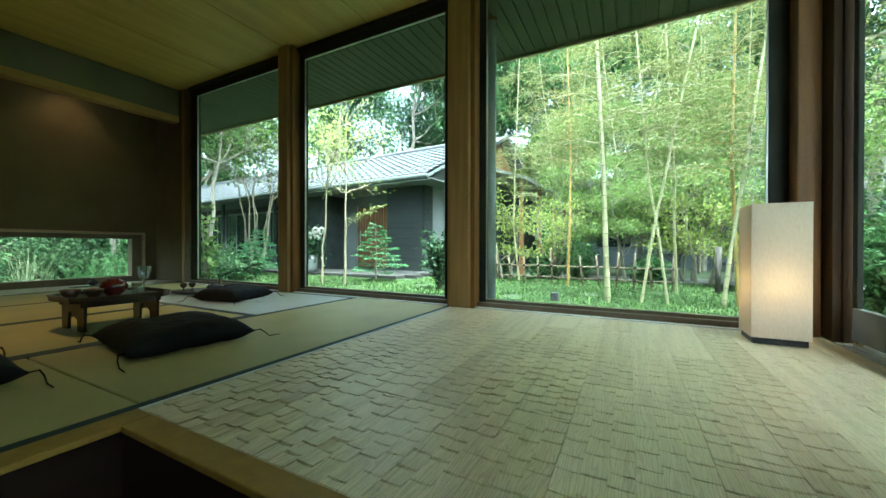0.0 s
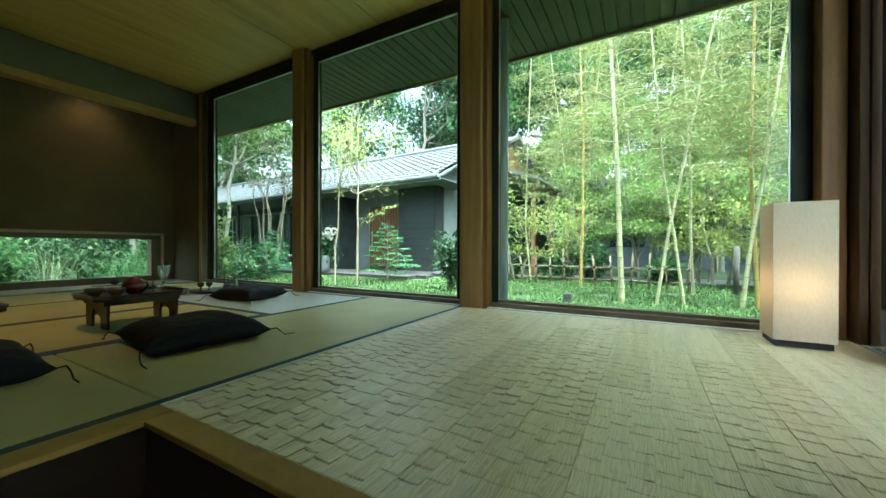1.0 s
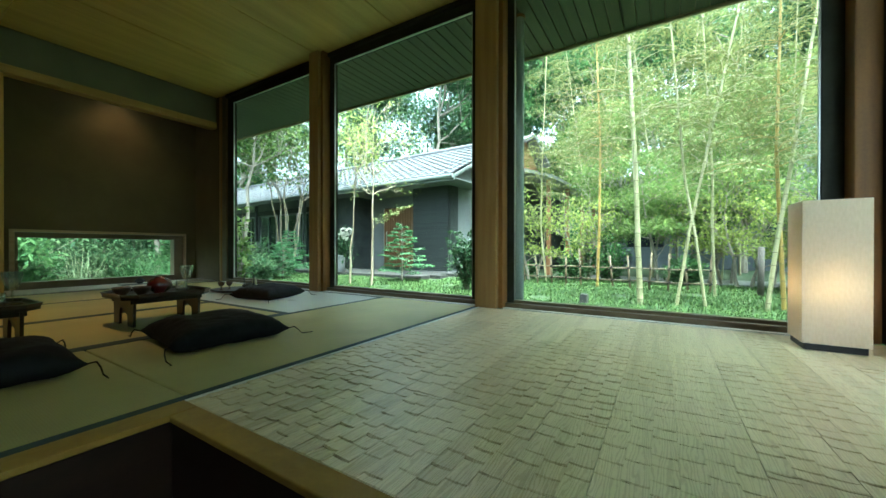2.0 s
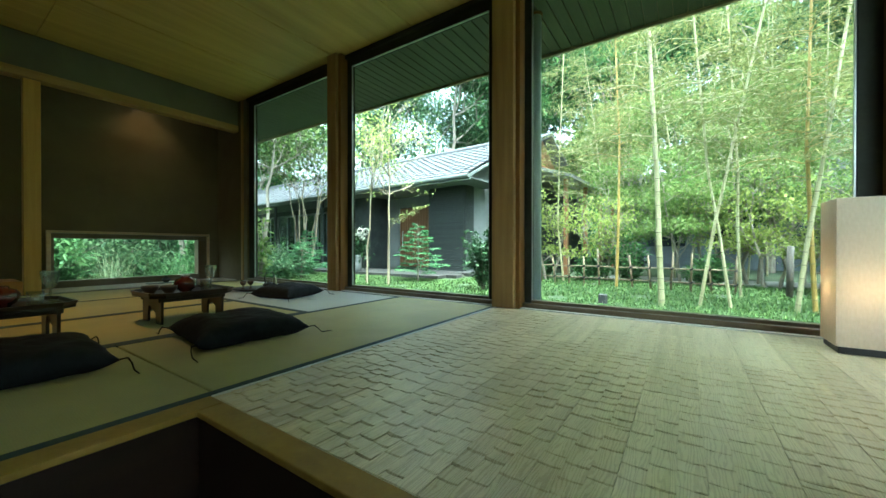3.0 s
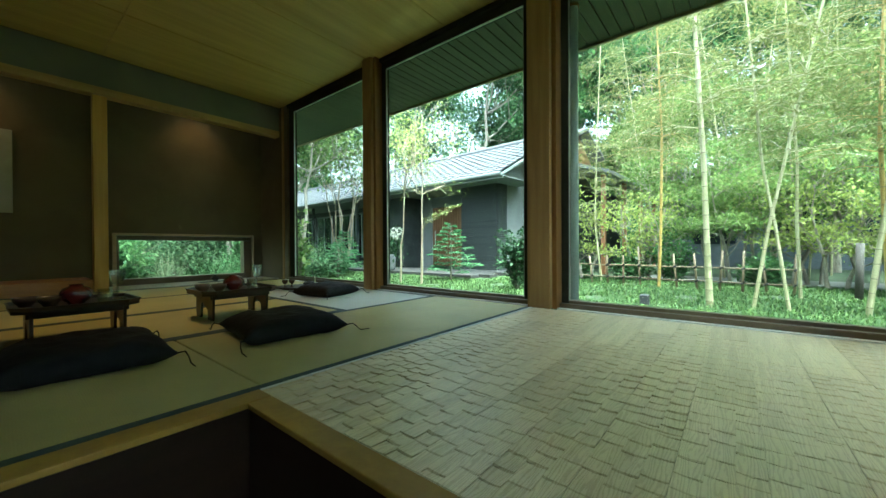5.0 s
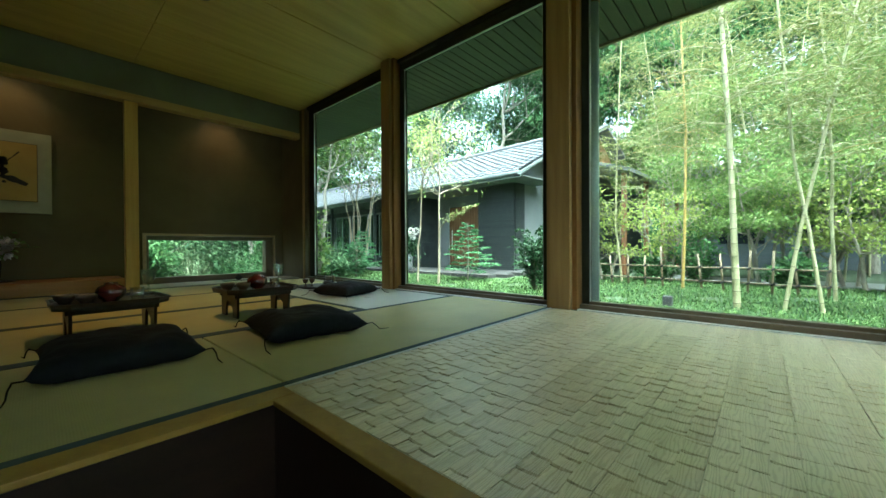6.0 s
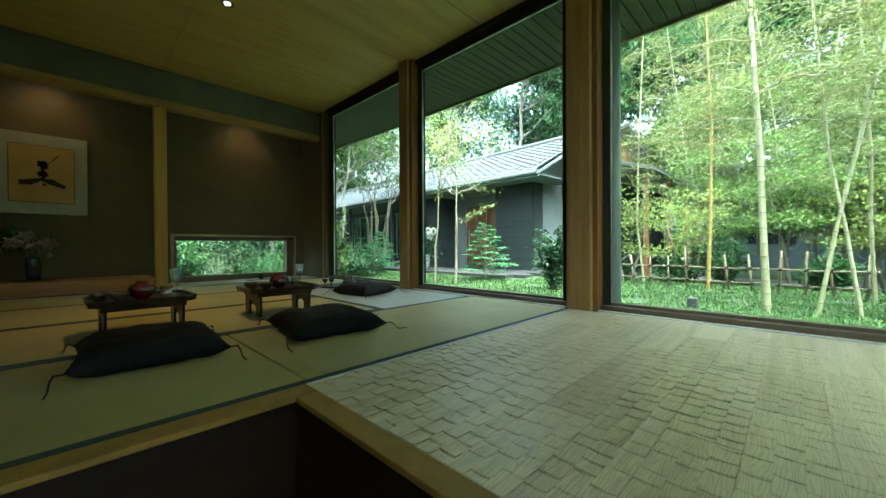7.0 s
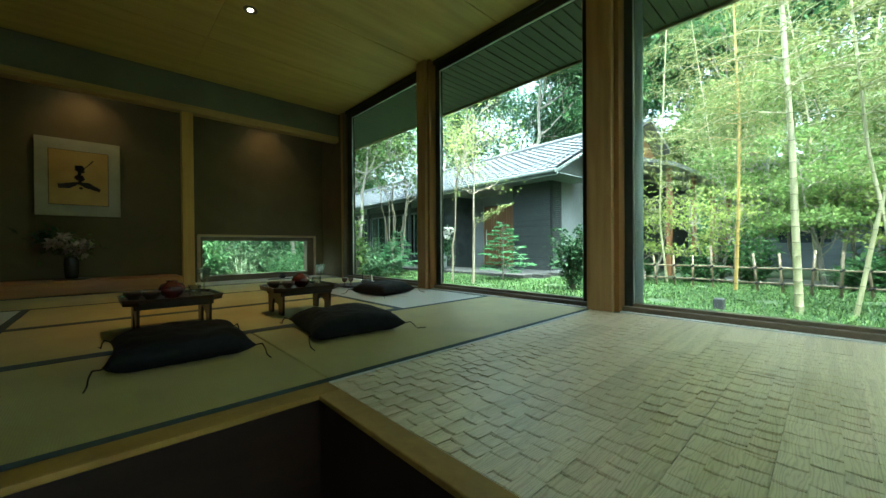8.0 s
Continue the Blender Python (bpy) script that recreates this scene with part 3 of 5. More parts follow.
def limbs(bm, rng, start, way, length, radius, depth, tips, spread=0.6, rise=0.25):
    """A limb that bends and forks; the ends of the twigs are gathered in tips."""
    pts, p, d = [Vector(start)], Vector(start), Vector(way).normalized()
    steps = 4
    for k in range(steps):
        d = (d + Vector(rng.normal(0, 0.14, 3)) + Vector((0, 0, rise * 0.25))).normalized()
        p = p + d * length / steps
        pts.append(p.copy())
    tube(bm, pts, [radius * (1 - 0.5 * k / steps) for k in range(steps + 1)], 6, False)
    if depth <= 1:
        tips.extend([(q.copy(), d.copy()) for q in pts[2:]])
    if depth == 0:
        return
    for k in range(3 if depth > 1 else 4):
        q = pts[int(rng.integers(2, steps + 1))]
        a = rng.uniform(0, math.tau)
        side = Vector((math.cos(a), math.sin(a), rng.uniform(-0.1, 0.5)))
        limbs(bm, rng, q, (d + side * spread * rng.uniform(0.8, 1.8)).normalized(), length * rng.uniform(0.5, 0.75), radius * 0.5, depth - 1, tips, spread, rise)


def tree(name, at, height, stems, leaves, size, width, skin, bark, label, seed, lean=0.12, clear=0.35, puff=0.3, radius=0.05, group="", depth=3, droop=0.3, spread=0.7):
    rng = np.random.default_rng(seed)
    ob = stand(name, at, label, "tree", group)
    bm, tips = bmesh.new(), []
    for s in range(stems):
        a = s * math.tau / stems + rng.uniform(0, 1)
        foot = Vector((math.cos(a), math.sin(a), 0)) * 0.1 * (stems > 1)
        top = foot + Vector((math.cos(a) * lean * height, math.sin(a) * lean * height, height * rng.uniform(0.55, 0.68)))
        pts = [foot.lerp(top, k / 6) + Vector(rng.normal(0, (0.003 if radius < 0.03 and stems == 1 else 0.0085) * height * (0 < k), 3)) for k in range(7)]
        pts[0].z = -0.1
        tube(bm, pts, [radius * (1.15 - 0.12 * k) for k in range(7)], 8, False)
        for k in range(7):
            q = pts[min(6, 2 + int((clear + (1 - clear) * rng.uniform(0, 1)) * 4.9))]
            b = rng.uniform(0, math.tau)
            limbs(bm, rng, q, (math.cos(b), math.sin(b), rng.uniform(0.2, 1.1)), height * 0.22 * rng.uniform(0.7, 1.2), radius * 0.4, depth - 1, tips, spread)
        limbs(bm, rng, pts[-1], (0, 0, 1), height * 0.26, radius * 0.45, depth - 1, tips, spread)
    part("trunk", bm, bark, ob, smooth=True)
    pick = rng.integers(0, len(tips), leaves)
    tp = np.array([tuple(p) for p, _ in tips])
    td = np.array([tuple(d) for _, d in tips])
    centre = tp[pick] + rng.normal(0, 1, (leaves, 3)) * np.array([puff, puff, puff * (0.22 if spread > 1.1 else 0.5)])
    ways = td[pick] + rng.normal(0, 0.8, (leaves, 3))
    crown = new("crown", leaf_mesh("crown", centre, ways, size, width, skin, rng, droop=droop))
    crown.parent = ob
    return ob


def bamboo_culm(bm, pts, r):
    """A culm with swollen joints along a bent line."""
    line, radii = [], []
    pts = [Vector(p) for p in pts]
    total = sum((b - a).length for a, b in zip(pts, pts[1:]))
    n = max(4, int(total / 0.26))
    for k in range(n + 1):
        u = k / n * (len(pts) - 1)
        i = min(int(u), len(pts) - 2)
        p = pts[i].lerp(pts[i + 1], u - i)
        rr = r * (1 - 0.55 * k / n)
        d = (pts[i + 1] - pts[i]).normalized()
        for off, f in ((-0.012, 0.99), (-0.002, 1.05), (0.004, 1.05), (0.014, 0.985)):
            line.append(p + d * off)
            radii.append(rr * f)
    tube(bm, line, radii, 10)
    return line


def sprays(rng, line, first, count, reach, per):
    """Points and ways of leaves on side branches of a culm."""
    at, ways, twigs = [], [], []
    for k in range(count):
        u = first + (1 - first) * (k + rng.uniform(0, 1)) / count
        p = np.array(line[min(len(line) - 1, int(u * len(line)))])
        a = rng.uniform(0, math.tau)
        out = np.array([math.cos(a), math.sin(a), 0.0])
        ln = reach * rng.uniform(0.5, 1.25) * (1.1 - 0.5 * u)
        ends = [p + out * ln * s + np.array([0, 0, ln * (0.5 * s - 0.55 * s * s)]) for s in (0, 0.35, 0.7, 1.0)]
        twigs.append(ends)
        for j in range(per):
            s = rng.uniform(0.25, 1.05)
            q = p + out * ln * s + np.array([0, 0, ln * (0.5 * s - 0.55 * s * s)])
            fan = rng.uniform(0, math.tau)
            q = q + rng.normal(0, 0.09, 3) * np.array([1.5, 1.5, 0.16])
            at.append(q)
            ways.append(out * 0.6 + 0.8 * np.array([math.cos(fan), math.sin(fan), 0]))
    return at, ways, twigs


JOINT_RING = mesh_of("joint", lathe(bmesh.new(), [(0.99, -0.005), (1.035, -0.002), (1.05, 0.001), (1.0, 0.004)], 10), surface("dark bamboo joint", (0.10, 0.085, 0.045), (0.2, 0.17, 0.09), 0.6, (20, 20, 20), 60, 0.1))


def bamboo(at, pts, r, skin, seed, label, first=0.3, count=70, reach=0.7, per=64, extend=2.6):
    """pts: places on the culm relative to its foot."""
    rng = np.random.default_rng(seed)
    ob = stand("bamboo", at, label, "bamboo", "bamboo stems in the garden")
    end = Vector(pts[-1]) + (Vector(pts[-1]) - Vector(pts[-2])).normalized() * extend
    bm = bmesh.new()
    line = bamboo_culm(bm, [(0, 0, -0.05), *pts, end], r)
    culm = part("culm", bm, skin, ob, smooth=True)
    for k in range(1, len(line) // 4 - 1):
        p, q = line[4 * k + 1], line[4 * k + 2]
        if p.z < 4.2:
            j = piece("joint", JOINT_RING, culm, p)
            j.rotation_euler = (q - p).to_track_quat("Z", "Y").to_euler()
            w_ = r * (1 - 0.55 * k / (len(line) // 4 - 1)) * 1.06
            j.scale = (w_, w_, 1)
    a, w, twigs = sprays(rng, line, first, count, reach, per)
    tb = bmesh.new()
    for e in twigs:
        tube(tb, e, [0.005, 0.004, 0.003, 0.002], 4, False)
    part("branches", tb, skin, ob)
    fol = new("foliage", leaf_mesh("foliage", a, w, 0.085, 0.095, LEAF_BAMBOO, rng, droop=0.35))
    fol.parent = ob
    return ob


def shrub(name, at, radius, height, leaves, size, width, skin, label, seed, droop=0.1):
    """A rounded, uneven bush: woody stems and a skin of leaves on many shoots."""
    rng = np.random.default_rng(seed)
    ob = stand(name, at, label, "shrub")
    bm, tp, td = bmesh.new(), [], []
    for k in range(14):
        a = rng.uniform(0, math.tau)
        f = rng.uniform(0.1, 1.0)
        end = Vector((math.cos(a) * radius * f, math.sin(a) * radius * f, height * rng.uniform(0.55, 1.0) * (1.15 - 0.5 * f)))
        mid = end * 0.5 + Vector((0, 0, 0.12 * height))
        tube(bm, [(0, 0, -0.03), mid, end], [0.014, 0.009, 0.004], 5, False)
        for s in np.linspace(0.15, 1.05, 10):
            q = mid.lerp(end, (s - 0.5) * 2) if s > 0.5 else Vector((0, 0, 0)).lerp(mid, s * 2)
            tp.append(tuple(q))
            td.append((math.cos(a), math.sin(a), 0.4))
    part("stems", bm, BARK, ob)
    pick = rng.integers(0, len(tp), leaves)
    c = np.array(tp)[pick] + rng.normal(0, 1, (leaves, 3)) * radius * 0.17
    c[:, 2] = np.abs(c[:, 2])
    fo = new("foliage", leaf_mesh("foliage", c, np.array(td)[pick] + rng.normal(0, 0.8, (leaves, 3)), size, width, skin, rng, droop=droop))
    fo.parent = ob
    return ob


def blades(name, centres, height, width, skin, rng, lean=0.5):
    """Upright blades of grass, each bent once, as one mesh."""
    c = np.asarray(centres, float)
    n = len(c)
    a = rng.uniform(0, math.tau, n)
    out = np.stack([np.cos(a), np.sin(a), np.zeros(n)], 1)
    side = np.stack([-np.sin(a), np.cos(a), np.zeros(n)], 1)
    h = (height * rng.uniform(0.5, 1.3, n))[:, None]
    b = lean * rng.uniform(0.2, 1.2, n)[:, None]
    w = h * width
    z = np.array([0, 0, 1.0])
    co = np.stack([c - side * w, c + side * w, c + out * h * b * 0.35 + z * h * 0.65 + side * w * 0.8, c + out * h * b + z * h * (1 - 0.35 * b), c + out * h * b * 0.35 + z * h * 0.65 - side * w * 0.8], 1).reshape(-1, 3)
    me = bpy.data.meshes.new(name)
    me.vertices.add(5 * n)
    me.vertices.foreach_set("co", co.astype(np.float32).ravel())
    order = np.arange(n)[:, None] * 5 + np.array([0, 1, 2, 4, 4, 2, 3])
    me.loops.add(7 * n)
    me.loops.foreach_set("vertex_index", order.astype(np.int32).ravel())
    me.polygons.add(2 * n)
    me.polygons.foreach_set("loop_start", (np.arange(n)[:, None] * 7 + np.array([0, 4])).astype(np.int32).ravel())
    me.polygons.foreach_set("loop_total", np.tile(np.array([4, 3], dtype=np.int32), n))
    me.update(calc_edges=True)
    me.materials.append(skin)
    return me


# ---- garden ground ----
GZ = -0.35
gnd = bmesh.new()
bmesh.ops.create_grid(gnd, x_segments=150, y_segments=150, size=150)
for v in gnd.verts:
    v.co.z = GZ + (0.02 * noise.noise(v.co * 0.7) if abs(v.co.x) < 30 else 0)
solid("ground", gnd, surface("garden soil and moss", (0.02, 0.035, 0.012), (0.055, 0.08, 0.03), 0.95, (0.8, 0.8, 0.8), 12, 0.5), "mossy green garden ground", "ground", "structure")
grng = np.random.default_rng(3)
gx = np.stack([grng.uniform(-11, 5, 115000), 0.35 + 6.2 * grng.uniform(0, 1, 115000) ** 1.3, np.full(115000, GZ)], 1)
gx = gx[~((gx[:, 1] > 4.5) & (gx[:, 0] < -3.3) & (gx[:, 0] > -9))]
tuft = np.sin(gx[:, 0] * 3.1) * np.sin(gx[:, 1] * 2.7 + gx[:, 0]) > -0.85
tagged(new("ground_cover", blades("ground_cover", gx[tuft], 0.065, 0.10, LEAF_GRASS, grng, 1.4)), "soft green low ground cover grass", "ground cover", "", "stuff")
gw = np.stack([-11 + 6.6 * grng.uniform(0, 1, 14000), grng.uniform(-4, 1.5, 14000), np.full(14000, GZ)], 1)
tagged(new("ground_cover", blades("ground_cover", gw, 0.22, 0.05, LEAF_GRASS, grng, 0.9)), "leafy green undergrowth beyond the low window", "ground cover", "", "stuff")

# ---- gravel path behind the fence ----
pth = bmesh.new()
prism(pth, [(-0.5, 6.9), (9, 6.6), (20, 7.5), (20, 8.6), (8, 8.0), (-0.5, 8.0)], GZ - 0.02, GZ + 0.035)
solid("path", pth, surface("pale gravel", (0.18, 0.18, 0.165), (0.28, 0.275, 0.26), 0.9, (9, 9, 9), 70, 0.6), "pale gravel garden path", "path", "structure")

# ---- neighbouring house ----
HOUSE_AT, HOUSE_TURN = (-3.98, 6.27, GZ), -3.6
GREY_PLASTER = surface("grey plaster", (0.172, 0.181, 0.176), (0.232, 0.241, 0.232), 0.9, (2, 2, 2), 90, 0.2)
SLATE = surface("dark slate brick", (0.014, 0.017, 0.016), (0.031, 0.036, 0.033), 0.75, (3, 3, 30), 60, 0.3, each=0.3)
TILE = surface("silver grey roof tile", (0.045, 0.048, 0.049), (0.084, 0.087, 0.090), 0.5, (3, 3, 3), 40, 0.1, each=0.4)
DARKWALL = surface("dark stained wall", (0.022, 0.028, 0.026), (0.052, 0.06, 0.055), 0.75, (4, 4, 4), 60, 0.15)
EAVE_GREY = surface("grey green eave paint", (0.10, 0.115, 0.105), (0.15, 0.165, 0.15), 0.6, (4, 4, 4), 60, 0.1)
DOORWOOD = surface("brown door wood", (0.135, 0.062, 0.026), (0.25, 0.12, 0.05), 0.5, (20, 20, 2), 60, 0.1)
house = stand("house", HOUSE_AT, "low grey house with slate brick walls and tiled roof", "house", turn=HOUSE_TURN)
L = 17.0
hw = bmesh.new()
box(hw, (-L, 1.0, 0.0), (-3.6, 5.9, 2.75))
box(hw, (-3.6, 1.0, 0.0), (-0.02, 5.9, 2.75))
part("wall", hw, DARKWALL, house, "dark stained wall")
part("wall", box(bmesh.new(), (-1.24, 0.02, 0.0), (-0.02, 0.999, 2.75)), SLATE, house, "dark slate brick pier")
part("wall", box(bmesh.new(), (-6.0, 0.1, 0.0), (-3.95, 0.999, 2.75)), DARKWALL, house, "dark wall beside the porch")
part("wall", box(bmesh.new(), (-0.019, 0.12, 0.1), (0.03, 5.85, 2.75)), GREY_PLASTER, house, "pale grey plaster wall")
part("wall", box(bmesh.new(), (-3.948, 0.965, 0.0), (-3.40, 0.998, 2.7)), GREY_PLASTER, house, "grey plaster porch wall")
part("wall", box(bmesh.new(), (-3.398, 0.965, 2.15), (-1.242, 0.998, 2.7)), GREY_PLASTER, house, "grey plaster over the door")
cour = mesh_of("course", box(bmesh.new(), (-1.26, -0.008, 0.0), (-0.005, 0.022, 0.044)), SLATE)
for k in range(49):
    piece("course", cour, house, (0.004 * math.sin(k * 2.3), 0.0, 0.1 + 0.0535 * k))
cour2 = mesh_of("course", box(bmesh.new(), (-0.012, 0.02, 0.0), (0.01, 0.45, 0.049)), SLATE)
for k in range(49):
    piece("course", cour2, house, (0.028, 0.0, 0.1 + 0.0535 * k))
cour3 = mesh_of("course", box(bmesh.new(), (-6.0, 0.07, 0.0), (-3.97, 0.102, 0.049)), SLATE)
for k in range(20):
    piece("course", cour3, house, (0.0, 0.0, 0.1 + 0.0535 * k))
part("plinth", box(bmesh.new(), (-1.32, -0.08, 0.0), (0.06, 0.9, 0.10), 0.01), surface("plinth stone", (0.08, 0.08, 0.076), (0.13, 0.13, 0.125), 0.8, (5, 5, 5), 60, 0.2), house, "grey stone plinth")
dr = part("door", box(bmesh.new(), (-3.35, 0.94, 0.1), (-1.95, 0.963, 2.12), 0.004), DOORWOOD, house, "brown wooden entrance door")
part("handle", tube(bmesh.new(), [(-3.2, 0.93, 0.8), (-3.2, 0.9, 0.82), (-3.2, 0.9, 1.3), (-3.2, 0.93, 1.32)], 0.015, 8), RAIL, dr)
slat = mesh_of("slat", box(bmesh.new(), (-0.05, 0.928, 0.12), (0.05, 0.941, 2.1), 0.004), DOORWOOD)
for k in range(12):
    piece("slat", slat, dr, (-3.27 + 0.113 * k, 0, 0))
for k in range(6):
    wx = -7.0 - 1.6 * k
    wd = part("window", box(bmesh.new(), (wx - 1.35, 0.95, 0.35), (wx, 0.985, 2.2), 0.004), plain("dark house pane", (0.02, 0.025, 0.025), 0.1), house, "dark glazed opening")
    fr = bmesh.new()
    for u in (wx - 1.38, wx - 0.70, wx - 0.02):
        box(fr, (u, 0.93, 0.3), (u + 0.05, 0.99, 2.25))
    box(fr, (wx - 1.38, 0.93, 2.2), (wx + 0.03, 0.99, 2.27))
    part("frame", fr, GREY_PLASTER, wd, "slim grey frame")
for u in (-6.2, -9.6, -13.0, -16.4):
    part("post", box(bmesh.new(), (u - 0.05, -0.35, 0.0), (u + 0.05, -0.25, 2.75), 0.006), DARKWALL, house, "slim dark veranda post")
# roof: two slopes, tiles laid in rows and columns
EY, EZ, RY, RZ = -0.80, 2.60, 2.45, 4.20
rb = bmesh.new()
for v0, v1, u0, u1 in ((EY, RY, EZ, RZ), (RY * 2 - EY, RY, EZ, RZ)):
    vs = [rb.verts.new(c) for c in ((-L, v0, u0 - 0.1), (0.72, v0, u0 - 0.1), (0.72, v1, u1 - 0.1), (-L, v1, u1 - 0.1), (-L, v0, u0 - 0.03), (0.72, v0, u0 - 0.03), (0.72, v1, u1 - 0.03), (-L, v1, u1 - 0.03))]
    for f in ((0, 1, 2, 3), (4, 5, 6, 7), (0, 1, 5, 4), (1, 2, 6, 5), (2, 3, 7, 6), (3, 0, 4, 7)):
        rb.faces.new([vs[i] for i in f])
roof = part("roof", rb, EAVE_GREY, house, "tiled roof with grey green eaves")
gb = bmesh.new()
gv = [gb.verts.new(c) for c in ((0.0, 0.1, 2.6), (0.0, 4.8, 2.6), (0.0, RY, RZ - 0.18), (0.05, 0.1, 2.6), (0.05, 4.8, 2.6), (0.05, RY, RZ - 0.18))]
for f in ((0, 1, 2), (3, 4, 5), (0, 1, 4, 3), (1, 2, 5, 4), (2, 0, 3, 5)):
    gb.faces.new([gv[i] for i in f])
part("gable", gb, GREY_PLASTER, house, "pale plaster gable")
slope = math.hypot(RY - EY, RZ - EZ)
ux, uz = (RY - EY) / slope, (RZ - EZ) / slope
TW, TL = 0.27, 0.25
prof = [(0.0, 0.016), (0.04, 0.026), (0.085, 0.022), (0.125, 0.008), (0.175, 0.0), (0.22, 0.002), (0.264, 0.012)]


def tile_verts(ox, row):
    vs = []
    for s, lift in ((row * TL - 0.02, 0.034), ((row + 1) * TL + 0.02, 0.004)):
        for th in (0.0, -0.018):
            for px, pz in prof:
                h = pz + lift + th
                vs.append((ox + px, EY + s * ux - h * uz, EZ + s * uz + h * ux))
    return vs


def tile_faces(o, n=7):
    f = []
    for k in range(n - 1):
        f.append((o + k, o + k + 1, o + 2 * n + k + 1, o + 2 * n + k))
        f.append((o + k, o + k + 1, o + n + k + 1, o + n + k))
    return f


tile_me = raw_mesh("tile", tile_verts(0, 0), tile_faces(0), TILE)
rows, cols = int(slope / TL), int((L + 0.7) / TW)
tv, tf = [], []
for c in range(cols):
    ox = 0.70 - TW * (c + 1)
    for r_ in range(rows):
        if c < 22:
            piece("tile", tile_me, roof, (ox, r_ * TL * ux, r_ * TL * uz))
        else:
            tf += tile_faces(len(tv))
            tv += tile_verts(ox, r_)
rest = new("tiles", raw_mesh("tiles", tv, tf, TILE))
rest.parent = roof
tagged(rest, kind="stuff")
part("soffit", box(bmesh.new(), (-L, EY + 0.031, EZ - 0.11), (0.70, 0.998, EZ - 0.085)), EAVE_GREY, roof, "grey green flat eave boards")
part("ridge", tube(bmesh.new(), [(-L, RY, RZ + 0.02), (0.74, RY, RZ + 0.02)], 0.11, 10), TILE, roof, "grey ridge tiles")
part("gutter", tube(bmesh.new(), [(-L, EY - 0.06, EZ - 0.06), (0.72, EY - 0.06, EZ - 0.06)], 0.055, 10), EAVE_GREY, roof, "grey green round gutter")
part("fascia", box(bmesh.new(), (-L, EY - 0.01, EZ - 0.16), (0.72, EY + 0.03, EZ - 0.02)), EAVE_GREY, roof, "grey green fascia board")
# lower roof along the gable side and its dark veranda
def slab(bm, corners, thick):
    lo = [bm.verts.new(c) for c in corners]
    hi = [bm.verts.new((c[0], c[1], c[2] + thick)) for c in corners]
    n = len(corners)
    bm.faces.new(lo[::-1])
    bm.faces.new(hi)
    for k in range(n):
        bm.faces.new((lo[k], lo[(k + 1) % n], hi[(k + 1) % n], hi[k]))
    return bm


ur = slab(bmesh.new(), [(0.725, 1.0, 3.5), (1.55, 1.0, 3.5), (1.55, RY, RZ - 0.05), (0.725, RY, RZ - 0.05)], 0.1)
slab(ur, [(0.725, RY, RZ - 0.05), (1.55, RY, RZ - 0.05), (1.55, 3.9, 3.5), (0.725, 3.9, 3.5)], 0.1)
part("upper_roof", ur, TILE, house, "grey tiled upper gable roof")
ug = bmesh.new()
gv = [ug.verts.new(c) for c in ((1.2, 1.15, 3.2), (1.2, 3.75, 3.2), (1.2, RY, RZ - 0.1), (1.25, 1.15, 3.2), (1.25, 3.75, 3.2), (1.25, RY, RZ - 0.1))]
for f in ((0, 1, 2), (3, 4, 5), (0, 1, 4, 3), (1, 2, 5, 4), (2, 0, 3, 5)):
    ug.faces.new([gv[i] for i in f])
part("gable", ug, DOORWOOD, house, "brown wooden upper gable")
lr = slab(bmesh.new(), [(0.72, 1.0, 3.2), (2.6, 1.0, 2.55), (2.6, 7.6, 2.55), (0.72, 7.6, 3.2)], 0.09)
part("side_roof", lr, TILE, house, "grey tiled side roof")
for u in (1.6, 3.4, 5.2, 7.0):
    part("post", box(bmesh.new(), (2.2, u, 0.0), (2.31, u + 0.11, 2.64), 0.006), DOORWOOD, house, "brown wooden veranda post")
part("wall", box(bmesh.new(), (0.031, 2.2, 0.0), (1.0, 7.3, 2.7)), DARKWALL, house, "dark veranda wall")

# stone terrace before the house
ter = stand("terrace", (0, 0, 0), "dark stone paved terrace before the house", "terrace", kind="structure")
STONE = surface("terrace stone", (0.015, 0.015, 0.013), (0.034, 0.032, 0.027), 0.85, (4, 4, 4), 50, 0.3, each=0.3)
stn = mesh_of("paver", box(bmesh.new(), (0, 0, 0), (0.57, 0.37, 0.08), 0.008), STONE)
for i in range(10):
    for j in range(4):
        piece("paver", stn, ter, (-9.6 + 0.58 * i + 0.29 * (j % 2), 4.75 + 0.38 * j, GZ))

# second house far behind the bamboo
far = stand("house", (2.5, 13.5, GZ), "distant low house with dark roof behind bamboo", "house")
part("wall", box(bmesh.new(), (-3.5, 0, 0), (5.5, 4, 2.6)), surface("grey slatted wall", (0.07, 0.082, 0.09), (0.13, 0.145, 0.155), 0.8, (2, 2, 40), 40, 0.2), far, "grey slatted wall")
fr_ = bmesh.new()
fv = [fr_.verts.new(c) for c in ((-4.3, -0.9, 2.5), (6.3, -0.9, 2.5), (6.3, 2, 3.9), (-4.3, 2, 3.9), (-4.3, 4.9, 2.5), (6.3, 4.9, 2.5))]
for f in ((0, 1, 2, 3), (3, 2, 5, 4), (0, 4, 5, 1), (0, 3, 4), (1, 5, 2)):
    fr_.faces.new([fv[i] for i in f])
part("roof", fr_, TILE, far, "grey tiled roof")
for k in range(4):
    part("window", box(bmesh.new(), (-2.6 + 2.0 * k, -0.03, 0.8), (-1.4 + 2.0 * k, 0.02, 2.1), 0.004), plain("far pane", (0.02, 0.025, 0.03), 0.1), far, "dark window")

